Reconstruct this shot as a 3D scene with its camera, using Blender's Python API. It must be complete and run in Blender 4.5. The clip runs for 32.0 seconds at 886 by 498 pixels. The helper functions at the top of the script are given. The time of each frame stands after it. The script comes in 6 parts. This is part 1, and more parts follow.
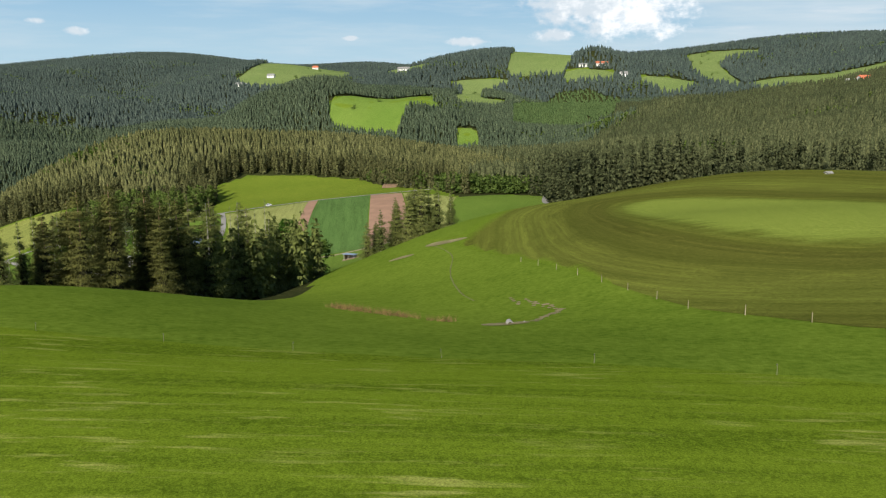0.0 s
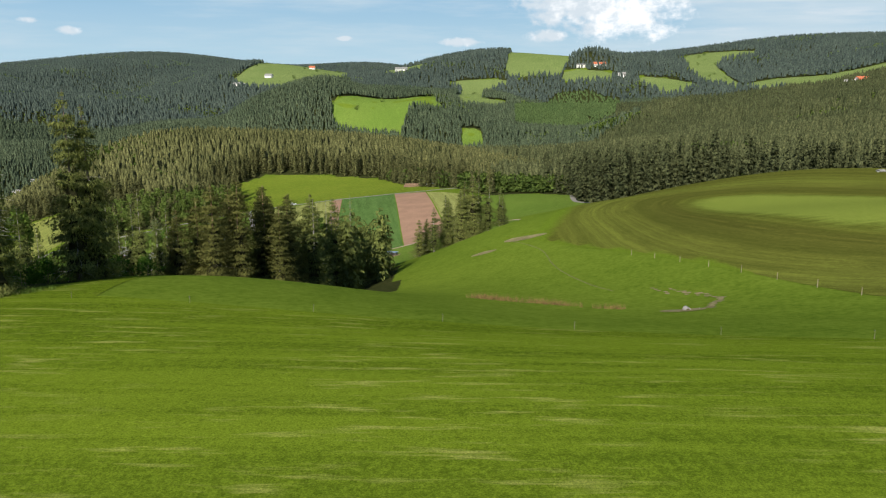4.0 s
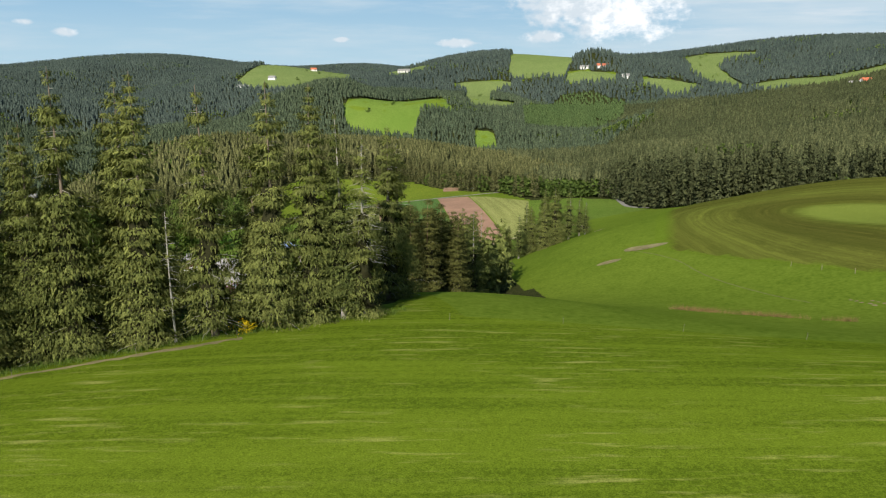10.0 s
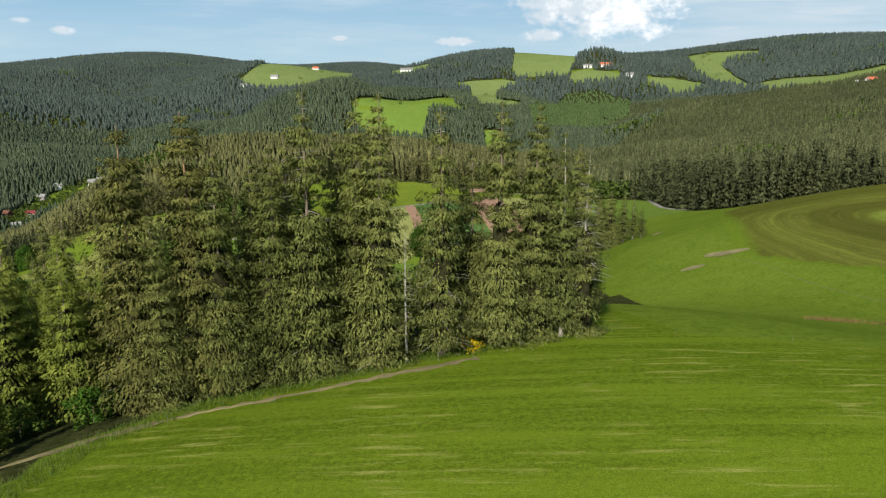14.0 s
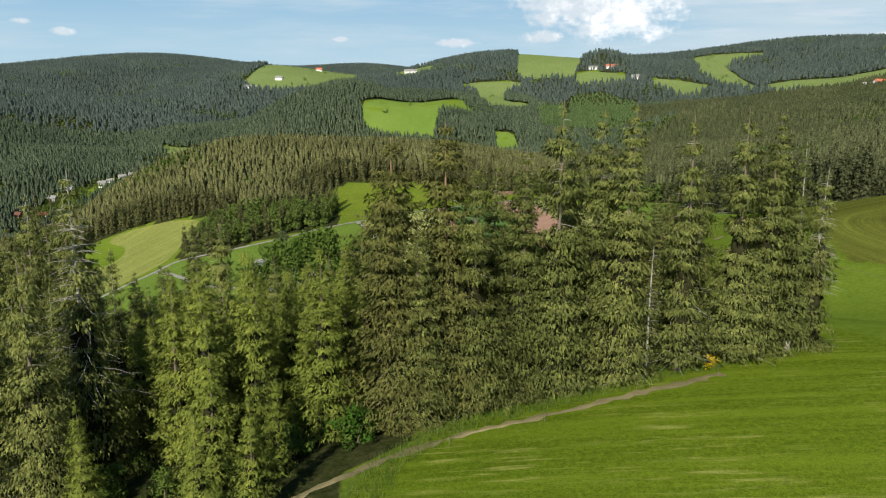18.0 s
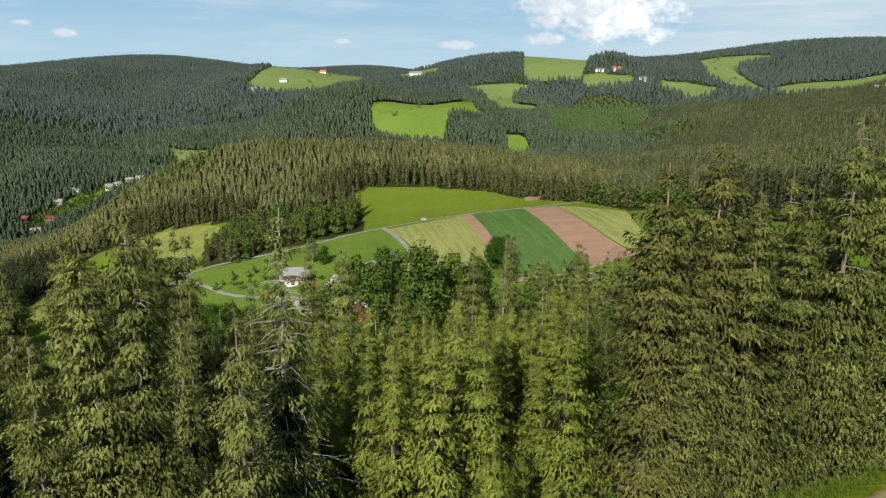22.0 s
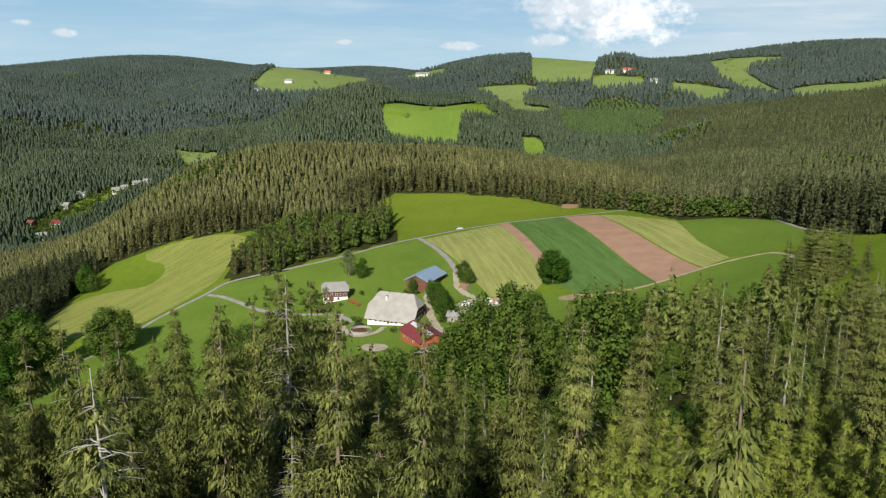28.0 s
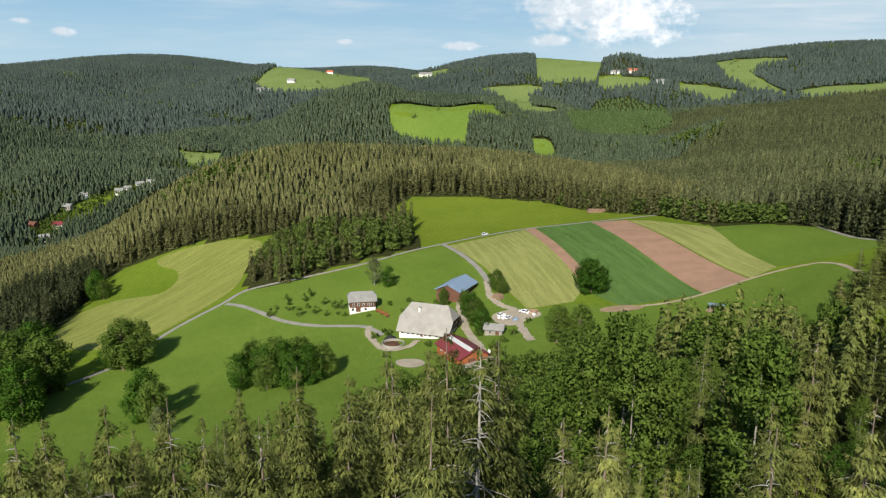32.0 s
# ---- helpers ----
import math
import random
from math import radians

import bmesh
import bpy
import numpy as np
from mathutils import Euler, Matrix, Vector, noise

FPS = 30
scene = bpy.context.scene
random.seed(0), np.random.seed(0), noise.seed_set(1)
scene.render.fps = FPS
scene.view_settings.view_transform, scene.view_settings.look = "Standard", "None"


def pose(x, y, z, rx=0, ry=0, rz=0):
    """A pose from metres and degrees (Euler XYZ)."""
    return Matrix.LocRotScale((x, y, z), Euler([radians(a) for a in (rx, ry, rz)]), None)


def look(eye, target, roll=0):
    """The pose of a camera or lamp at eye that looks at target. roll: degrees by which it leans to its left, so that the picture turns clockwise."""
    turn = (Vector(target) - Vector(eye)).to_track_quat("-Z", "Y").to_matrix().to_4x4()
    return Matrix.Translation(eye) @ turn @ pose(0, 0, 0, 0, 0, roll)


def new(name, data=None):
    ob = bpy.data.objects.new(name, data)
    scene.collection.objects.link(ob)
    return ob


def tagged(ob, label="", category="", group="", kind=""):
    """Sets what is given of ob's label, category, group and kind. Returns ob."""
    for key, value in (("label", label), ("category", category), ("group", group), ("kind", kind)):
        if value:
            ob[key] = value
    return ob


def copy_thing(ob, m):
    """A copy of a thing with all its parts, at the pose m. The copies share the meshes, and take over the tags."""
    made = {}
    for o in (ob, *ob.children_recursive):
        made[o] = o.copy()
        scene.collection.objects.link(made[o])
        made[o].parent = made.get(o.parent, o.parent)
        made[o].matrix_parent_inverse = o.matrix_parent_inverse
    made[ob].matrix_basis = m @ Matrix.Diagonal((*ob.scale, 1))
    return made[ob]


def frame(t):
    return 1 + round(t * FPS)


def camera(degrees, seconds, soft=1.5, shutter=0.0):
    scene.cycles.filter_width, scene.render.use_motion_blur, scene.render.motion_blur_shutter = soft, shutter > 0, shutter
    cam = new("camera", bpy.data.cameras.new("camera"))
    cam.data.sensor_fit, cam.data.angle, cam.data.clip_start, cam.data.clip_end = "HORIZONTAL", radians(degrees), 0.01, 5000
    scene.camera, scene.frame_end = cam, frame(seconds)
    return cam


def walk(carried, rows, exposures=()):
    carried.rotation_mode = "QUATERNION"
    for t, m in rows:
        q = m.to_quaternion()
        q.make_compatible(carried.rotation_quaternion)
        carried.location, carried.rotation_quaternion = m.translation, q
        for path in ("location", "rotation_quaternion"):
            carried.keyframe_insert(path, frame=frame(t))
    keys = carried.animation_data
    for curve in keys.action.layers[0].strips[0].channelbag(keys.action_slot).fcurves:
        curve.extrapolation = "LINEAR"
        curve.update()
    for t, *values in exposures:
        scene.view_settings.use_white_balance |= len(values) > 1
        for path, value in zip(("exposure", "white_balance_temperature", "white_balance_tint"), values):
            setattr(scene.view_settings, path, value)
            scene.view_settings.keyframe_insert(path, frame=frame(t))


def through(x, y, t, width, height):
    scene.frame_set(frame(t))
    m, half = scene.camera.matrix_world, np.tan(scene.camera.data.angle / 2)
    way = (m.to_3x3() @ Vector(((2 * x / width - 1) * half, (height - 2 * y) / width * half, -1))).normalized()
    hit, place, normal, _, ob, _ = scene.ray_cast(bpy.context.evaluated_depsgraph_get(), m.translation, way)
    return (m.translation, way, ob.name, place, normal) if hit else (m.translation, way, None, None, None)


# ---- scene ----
# ---- camera ----
cam = camera(60.30, 32.0, 1.25)
PATH = [
    (0.0, pose(0.00, 0.00, 0.00, 76.356, 0.114, -0.000)),
    (1.0, pose(-6.15, -1.41, 0.03, 76.329, 0.065, -0.225)),
    (2.0, pose(-12.78, -2.76, 0.04, 76.336, 0.022, -0.433)),
    (3.0, pose(-19.10, -3.59, -0.18, 76.363, -0.005, -0.617)),
    (4.0, pose(-25.37, -4.43, -0.28, 76.390, -0.015, -0.759)),
    (5.0, pose(-31.98, -6.03, 0.31, 76.409, -0.006, -0.881)),
    (6.0, pose(-38.64, -7.56, 1.45, 76.423, 0.015, -0.996)),
    (7.0, pose(-45.05, -9.07, 2.58, 76.432, 0.042, -1.120)),
    (8.0, pose(-51.58, -10.63, 3.45, 76.428, 0.076, -1.248)),
    (9.0, pose(-57.97, -11.34, 3.98, 76.413, 0.103, -1.357)),
    (10.0, pose(-64.50, -11.42, 4.52, 76.394, 0.119, -1.454)),
    (11.0, pose(-70.78, -10.90, 4.98, 76.363, 0.121, -1.542)),
    (12.0, pose(-77.28, -10.42, 5.58, 76.312, 0.115, -1.623)),
    (13.0, pose(-83.66, -10.23, 6.04, 76.274, 0.110, -1.725)),
    (14.0, pose(-90.14, -9.90, 6.69, 76.263, 0.117, -1.852)),
    (15.0, pose(-96.63, -10.19, 6.84, 76.270, 0.115, -1.956)),
    (16.0, pose(-103.23, -10.35, 7.12, 76.285, 0.099, -2.032)),
    (17.0, pose(-109.67, -9.31, 7.44, 76.313, 0.070, -2.083)),
    (18.0, pose(-115.80, -6.93, 7.54, 76.349, 0.035, -2.120)),
    (19.0, pose(-121.27, -3.83, 7.52, 76.380, 0.008, -2.155)),
    (20.0, pose(-126.67, 0.05, 7.47, 76.421, -0.008, -2.186)),
    (21.0, pose(-131.49, 4.10, 7.58, 76.461, -0.021, -2.203)),
    (22.0, pose(-136.14, 8.43, 7.80, 76.497, -0.025, -2.214)),
    (23.0, pose(-140.58, 12.95, 7.85, 76.522, -0.024, -2.230)),
    (24.0, pose(-145.04, 17.71, 7.98, 76.550, -0.022, -2.243)),
    (25.0, pose(-149.38, 22.73, 8.02, 76.563, -0.023, -2.269)),
    (26.0, pose(-153.76, 27.92, 7.91, 76.562, -0.035, -2.298)),
    (27.0, pose(-158.08, 32.99, 7.96, 76.563, -0.070, -2.325)),
    (28.0, pose(-162.29, 37.91, 7.99, 76.564, -0.121, -2.354)),
    (29.0, pose(-166.57, 42.94, 7.85, 76.565, -0.176, -2.383)),
    (30.0, pose(-170.85, 48.20, 7.70, 76.573, -0.225, -2.421)),
    (31.0, pose(-175.00, 53.28, 7.51, 76.575, -0.268, -2.463)),
    (32.0, pose(-179.38, 58.20, 7.42, 76.579, -0.305, -2.512)),
]
walk(cam, PATH, [(0.0, 0.5), (32.0, 0.5)])

# ---- world and sun ----
SUN_EL, SUN_AZ = 33.0, 198.0      # elevation and compass-like bearing (0 = +y, clockwise) of the sun
world = bpy.data.worlds.new("sky")
scene.world = world
world.use_nodes = True
wn, wl = world.node_tree.nodes, world.node_tree.links
sky = wn.new("ShaderNodeTexSky")
sky.sky_type, sky.sun_disc = "NISHITA", False
sky.sun_elevation, sky.sun_rotation = radians(SUN_EL), radians(SUN_AZ)
sky.altitude, sky.air_density, sky.dust_density, sky.ozone_density = 900, 1.0, 0.0, 2.0
wn["Background"].inputs["Strength"].default_value = 0.085
wl.new(sky.outputs[0], wn["Background"].inputs["Color"])
lamp = bpy.data.lights.new("sun", "SUN")
lamp.energy, lamp.angle, lamp.color = 5.0, radians(0.6), (1.0, 0.94, 0.82)
sun = new("sun", lamp)
az, el = radians(SUN_AZ), radians(SUN_EL)
sun.matrix_world = look((0, 0, 0), (-math.sin(az) * math.cos(el), -math.cos(az) * math.cos(el), -math.sin(el)))


# ---- sky backdrop: blue paling to the horizon, a bank of cumulus and thin veils ----
def sky_backdrop():
    n, r, x0 = 48, 4750.0, -90.0
    v = [(x0 + r * math.sin(a), r * math.cos(a), z) for a in np.linspace(radians(-62), radians(62), n) for z in np.linspace(-700, 2600, 12)]
    f = [(12 * i + j, 12 * i + 12 + j, 12 * i + 13 + j, 12 * i + 1 + j) for i in range(n - 1) for j in range(11)]
    me = bpy.data.meshes.new("sky_backdrop")
    me.from_pydata(v, [], f)
    m = bpy.data.materials.new("open_sky")
    m.use_nodes = True
    nt, l = m.node_tree.nodes, m.node_tree.links
    nt.clear()
    g = nt.new("ShaderNodeNewGeometry")
    s = nt.new("ShaderNodeSeparateXYZ")
    l.new(g.outputs["Position"], s.inputs[0])

    def num(op, a, b=0.0, c=0.0):
        k = nt.new("ShaderNodeMath")
        k.operation = op
        for i, q in enumerate((a, b, c)):
            if isinstance(q, (int, float)):
                k.inputs[i].default_value = q
            else:
                l.new(q, k.inputs[i])
        return k.outputs[0]

    def cloud_noise(sx, sz, scale, detail, ox=0.0):
        p = nt.new("ShaderNodeMapping")
        p.inputs["Scale"].default_value, p.inputs["Location"].default_value = (sx, 0.0, sz), (ox, 0, ox)
        l.new(g.outputs["Position"], p.inputs[0])
        t = nt.new("ShaderNodeTexNoise")
        t.inputs["Scale"].default_value, t.inputs["Detail"].default_value, t.inputs["Roughness"].default_value = scale, detail, 0.6
        l.new(p.outputs[0], t.inputs["Vector"])
        return t.outputs["Fac"]

    def band(x, lo, hi):
        k = nt.new("ShaderNodeMapRange")
        k.interpolation_type = "SMOOTHSTEP"
        l.new(x, k.inputs[0])
        k.inputs[1].default_value, k.inputs[2].default_value = lo, hi
        return k.outputs[0]

    def blend(f, a, b):
        k = nt.new("ShaderNodeMix")
        k.data_type = "RGBA"
        for q, w in ((k.inputs[0], f), (k.inputs[6], a), (k.inputs[7], b)):
            if isinstance(w, tuple):
                q.default_value = (*w, 1)
            elif isinstance(w, (int, float)):
                q.default_value = w
            else:
                l.new(w, q)
        return k.outputs[2]

    col = blend(band(s.outputs[2], 0, 520), SKY_LOW, SKY_HIGH)
    # thin veils, thicker towards the east
    east = band(s.outputs[0], 300, 2300)
    veil = band(num("ADD", cloud_noise(0.0007, 0.0060, 1.0, 6, 3.0), num("MULTIPLY", east, 0.20)), 0.42, 0.76)
    col = blend(num("MULTIPLY", veil, 0.85), col, VEIL)
    streak = num("MULTIPLY", band(cloud_noise(0.0011, 0.0105, 1.0, 6, 7.0), 0.50, 0.68), band(s.outputs[0], -900, 1900))
    col = blend(num("MULTIPLY", streak, 0.8), col, CLOUD_LOW)

    def ovoid(cx, cz, rx, rz):
        dx, dz = num("DIVIDE", num("SUBTRACT", s.outputs[0], cx), rx), num("DIVIDE", num("SUBTRACT", s.outputs[2], cz), rz)
        return num("SUBTRACT", 1.0, num("ADD", num("MULTIPLY", dx, dx), num("MULTIPLY", dz, dz)))

    # cumulus: a tall bank with a lower shelf to its west, and small flat clouds beside it
    body = ovoid(1060.0, 300.0, 400.0, 190.0)
    for c in ((770.0, 330.0, 320.0, 125.0), (640.0, 165.0, 170.0, 40.0), (150.0, 128.0, 150.0, 32.0), (2560.0, 165.0, 240.0, 44.0), (-2010.0, 180.0, 85.0, 30.0), (-2190.0, 230.0, 60.0, 20.0), (-560.0, 150.0, 60.0, 16.0)):
        body = num("MAXIMUM", body, ovoid(*c))
    lump = num("ADD", num("MULTIPLY", cloud_noise(0.0050, 0.0072, 1.0, 8), 0.7), num("MULTIPLY", cloud_noise(0.018, 0.026, 1.0, 6, 2.0), 0.3))
    cum = band(num("ADD", num("MULTIPLY", num("MAXIMUM", body, -1.5), 0.50), num("MULTIPLY", num("SUBTRACT", lump, 0.5), 2.2)), 0.0, 0.46)
    bright = num("ADD", cloud_noise(0.0075, 0.011, 1.0, 7, 9.0), num("MULTIPLY", num("SUBTRACT", band(s.outputs[0], 650, 1150), 0.6), 0.22))
    col = blend(num("MULTIPLY", cum, 0.95), col, blend(band(bright, 0.36, 0.60), CLOUD_LOW, CLOUD_HIGH))
    e = nt.new("ShaderNodeEmission")
    l.new(col, e.inputs[0])
    o = nt.new("ShaderNodeOutputMaterial")
    l.new(e.outputs[0], o.inputs[0])
    me.materials.append(m)
    return tagged(new("backdrop", me), "blue sky with a white cumulus bank and thin veils", "sky", kind="structure")


SKY_LOW, SKY_HIGH, VEIL = (0.33, 0.47, 0.56), (0.21, 0.37, 0.52), (0.43, 0.52, 0.58)
CLOUD_LOW, CLOUD_HIGH = (0.50, 0.56, 0.61), (0.78, 0.79, 0.80)
sky_backdrop()


# ---- materials ----
def material(name, rough=0.85, metal=0.0):
    m = bpy.data.materials.new(name)
    m.use_nodes = True
    b = m.node_tree.nodes["Principled BSDF"]
    b.inputs["Roughness"].default_value, b.inputs["Metallic"].default_value = rough, metal
    b.inputs["Specular IOR Level"].default_value = 0.0 if rough > 0.84 else 0.3
    return m, m.node_tree.nodes, m.node_tree.links, b


def ramp(n, l, fac, stops):
    r = n.new("ShaderNodeValToRGB")
    while len(r.color_ramp.elements) < len(stops):
        r.color_ramp.elements.new(0.5)
    for e, (p, c) in zip(r.color_ramp.elements, stops):
        e.position, e.color = p, (*c, 1)
    l.new(fac, r.inputs[0])
    return r.outputs[0]


def noise_node(n, l, vec, scale, detail=4, rough=0.55):
    t = n.new("ShaderNodeTexNoise")
    t.inputs["Scale"].default_value, t.inputs["Detail"].default_value, t.inputs["Roughness"].default_value = scale, detail, rough
    if vec is not None:
        l.new(vec, t.inputs["Vector"])
    return t.outputs["Fac"]


def mix(n, l, fac, a, b, how="MIX"):
    m = n.new("ShaderNodeMix")
    m.data_type, m.blend_type = "RGBA", how
    for s, v in ((m.inputs[0], fac), (m.inputs[6], a), (m.inputs[7], b)):
        if isinstance(v, (int, float)):
            s.default_value = v
        elif isinstance(v, tuple):
            s.default_value = (*v, 1)
        else:
            l.new(v, s)
    return m.outputs[2]


def math_node(n, l, op, a, b=0.0):
    m = n.new("ShaderNodeMath")
    m.operation = op
    for s, v in ((m.inputs[0], a), (m.inputs[1], b)):
        if isinstance(v, (int, float)):
            s.default_value = v
        else:
            l.new(v, s)
    return m.outputs[0]


def place(n, l, scale=(1, 1, 1), turn=0.0):
    g = n.new("ShaderNodeNewGeometry")
    m = n.new("ShaderNodeMapping")
    m.vector_type = "TEXTURE"
    m.inputs["Scale"].default_value, m.inputs["Rotation"].default_value = [1 / v for v in scale], (0, 0, radians(turn))
    l.new(g.outputs["Position"], m.inputs["Vector"])
    return m.outputs[0]


def bump(n, l, b, height, strength, dist):
    k = n.new("ShaderNodeBump")
    k.inputs["Strength"].default_value, k.inputs["Distance"].default_value = strength, dist
    l.new(height, k.inputs["Height"])
    l.new(k.outputs[0], b.inputs["Normal"])


def plain(name, c, rough=0.8, metal=0.0, vary=0.25, scale=1.5, relief=0.02):
    """A weathered surface: its colour with stains and grain, and a fine relief."""
    m, n, l, b = material(name, rough, metal)
    p = place(n, l)
    big, fine = noise_node(n, l, p, scale * 0.25, 3), noise_node(n, l, p, scale * 6, 4)
    lo, hi = tuple(v * (1 - vary) for v in c), tuple(min(1, v * (1 + vary)) for v in c)
    col = mix(n, l, 0.45, ramp(n, l, big, [(0.3, lo), (0.7, hi)]), ramp(n, l, fine, [(0.3, lo), (0.7, hi)]))
    l.new(col, b.inputs["Base Color"])
    if relief:
        bump(n, l, b, fine, 0.6, relief)
    return m


def grass_mat(name, dark, light, dry, stripe=None, turn=0.0, patch=0.03, tuft=1.2, dry_at=0.6, relief=0.12, young=None, verge=None):
    """Grass: large patches, tufts, dry flecks, and mowing swaths (stripe = width in metres) at an angle."""
    m, n, l, b = material(name, 0.9)
    p = place(n, l)
    big = noise_node(n, l, p, patch, 4)
    mid = noise_node(n, l, place(n, l, (0.22, 1.3, 0.3), turn) if stripe else p, 0.45 if stripe else patch * 8, 4)
    fine = noise_node(n, l, p, tuft * 1.6, 6, 0.75)
    blade = noise_node(n, l, p, tuft * 7.0, 4, 0.75)
    col = ramp(n, l, big, [(0.35, dark), (0.68, light)])
    col = mix(n, l, 0.2, col, ramp(n, l, mid, [(0.32, dark), (0.68, light)]))
    col = mix(n, l, 0.5, col, ramp(n, l, fine, [(0.36, tuple(v * 0.76 for v in dark)), (0.62, tuple(v * 1.22 for v in light))]))
    if stripe:
        q = place(n, l, (0.02, 1.0 / stripe, 0.02), turn)
        s1 = noise_node(n, l, q, 1.0, 3, 0.6)
        q2 = place(n, l, (0.13, 2.6 / stripe, 0.05), turn)
        s2 = noise_node(n, l, q2, 1.0, 3, 0.7)
        broken = noise_node(n, l, p, 0.09, 3)
        f = math_node(n, l, "MULTIPLY", ramp(n, l, s2, [(0.54, (0, 0, 0)), (0.68, (1, 1, 1))]), ramp(n, l, broken, [(0.4, (0, 0, 0)), (0.62, (1, 1, 1))]))
        col = mix(n, l, ramp(n, l, s1, [(0.42, (0, 0, 0)), (0.60, (0.5, 0.5, 0.5))]), col, tuple(v * 1.25 for v in light))
        col = mix(n, l, math_node(n, l, "MULTIPLY", f, 0.75), col, dry)
    else:
        f = noise_node(n, l, p, 0.22, 5, 0.7)
        col = mix(n, l, ramp(n, l, f, [(dry_at, (0, 0, 0)), (dry_at + 0.14, (0.6, 0.6, 0.6))]), col, dry)
    if young:
        a = n.new("ShaderNodeAttribute")
        a.attribute_name = "young"
        w = math_node(n, l, "ADD", a.outputs["Fac"], math_node(n, l, "MULTIPLY", math_node(n, l, "SUBTRACT", mid, 0.5), 1.1))
        col = mix(n, l, ramp(n, l, w, [(0.25, (0, 0, 0)), (0.6, (0.95, 0.95, 0.95))]), col, ramp(n, l, fine, [(0.35, young[0]), (0.65, young[1])]))
    if verge:
        a = n.new("ShaderNodeAttribute")
        a.attribute_name = "swath"
        wob = math_node(n, l, "ADD", a.outputs["Fac"], math_node(n, l, "MULTIPLY", math_node(n, l, "SUBTRACT", noise_node(n, l, p, 0.03, 3), 0.5), 9.0))
        c1 = n.new("ShaderNodeCombineXYZ")
        l.new(math_node(n, l, "MULTIPLY", a.outputs["Fac"], 0.42), c1.inputs[0])
        l.new(math_node(n, l, "MULTIPLY", big, 3.0), c1.inputs[1])
        line = noise_node(n, l, c1.outputs[0], 1.0, 4, 0.65)
        cut = ramp(n, l, math_node(n, l, "MULTIPLY", wob, 0.0125), [(0.0, (0.120, 0.138, 0.022)), (0.12, (0.082, 0.084, 0.017)), (0.25, (0.098, 0.106, 0.020)), (0.42, (0.120, 0.134, 0.024)), (0.66, (0.088, 0.092, 0.017)), (0.9, (0.102, 0.110, 0.020))])
        cut = mix(n, l, 1.0, cut, ramp(n, l, line, [(0.34, (0.8, 0.81, 0.78)), (0.52, (1.0, 1.0, 1.0)), (0.68, (1.4, 1.38, 1.32))]), "MULTIPLY")
        cut = mix(n, l, 0.4, cut, mix(n, l, 1.0, cut, ramp(n, l, fine, [(0.36, (0.5, 0.5, 0.5)), (0.64, (1.5, 1.5, 1.4))]), "MULTIPLY"))
        young_part = n.new("ShaderNodeAttribute")
        young_part.attribute_name = "young"
        keep = ramp(n, l, young_part.outputs["Fac"], [(0.1, (0.9, 0.9, 0.9)), (0.6, (0.12, 0.12, 0.12))])
        col = mix(n, l, keep, col, cut)
        a = n.new("ShaderNodeAttribute")
        a.attribute_name = "verge"
        w = math_node(n, l, "ADD", a.outputs["Fac"], math_node(n, l, "MULTIPLY", math_node(n, l, "SUBTRACT", mid, 0.5), 0.7))
        col = mix(n, l, ramp(n, l, w, [(0.3, (0, 0, 0)), (0.75, (1, 1, 1))]), ramp(n, l, fine, [(0.32, verge[0]), (0.68, verge[1])]), col)
    col = mix(n, l, 0.55, col, mix(n, l, 1.0, col, ramp(n, l, blade, [(0.36, (0.35, 0.38, 0.35)), (0.5, (0.9, 0.9, 0.9)), (0.64, (1.6, 1.6, 1.5))]), "MULTIPLY"))
    l.new(col, b.inputs["Base Color"])
    bump(n, l, b, math_node(n, l, "ADD", math_node(n, l, "MULTIPLY", fine, 0.7), math_node(n, l, "MULTIPLY", blade, 0.25)), 0.75, relief)
    return m


def ground_mat():
    """Meadow where the plan says open land, shaded litter and moss where it says wood; the edge is ragged."""
    m, n, l, b = material("meadow_and_wood_floor", 0.92)
    p = place(n, l)
    big, mid, fine = noise_node(n, l, p, 0.02, 4), noise_node(n, l, p, 0.2, 4), noise_node(n, l, p, 1.1, 5, 0.7)
    g1, g2 = (0.084, 0.136, 0.012), (0.158, 0.216, 0.024)
    grass = mix(n, l, 0.5, ramp(n, l, big, [(0.35, g1), (0.66, g2)]), ramp(n, l, mid, [(0.33, g1), (0.68, g2)]))
    grass = mix(n, l, 0.4, grass, ramp(n, l, fine, [(0.35, (0.045, 0.078, 0.008)), (0.65, (0.175, 0.230, 0.030))]))
    litter = ramp(n, l, fine, [(0.3, (0.018, 0.022, 0.008)), (0.5, (0.035, 0.042, 0.013)), (0.72, (0.075, 0.07, 0.03))])
    a = n.new("ShaderNodeAttribute")
    a.attribute_name = "wood"
    edge = math_node(n, l, "ADD", a.outputs["Fac"], math_node(n, l, "MULTIPLY", math_node(n, l, "SUBTRACT", mid, 0.5), 0.5))
    l.new(mix(n, l, ramp(n, l, edge, [(0.42, (0, 0, 0)), (0.58, (1, 1, 1))]), grass, litter), b.inputs["Base Color"])
    bump(n, l, b, math_node(n, l, "ADD", fine, mid), 0.7, 0.2)
    return m


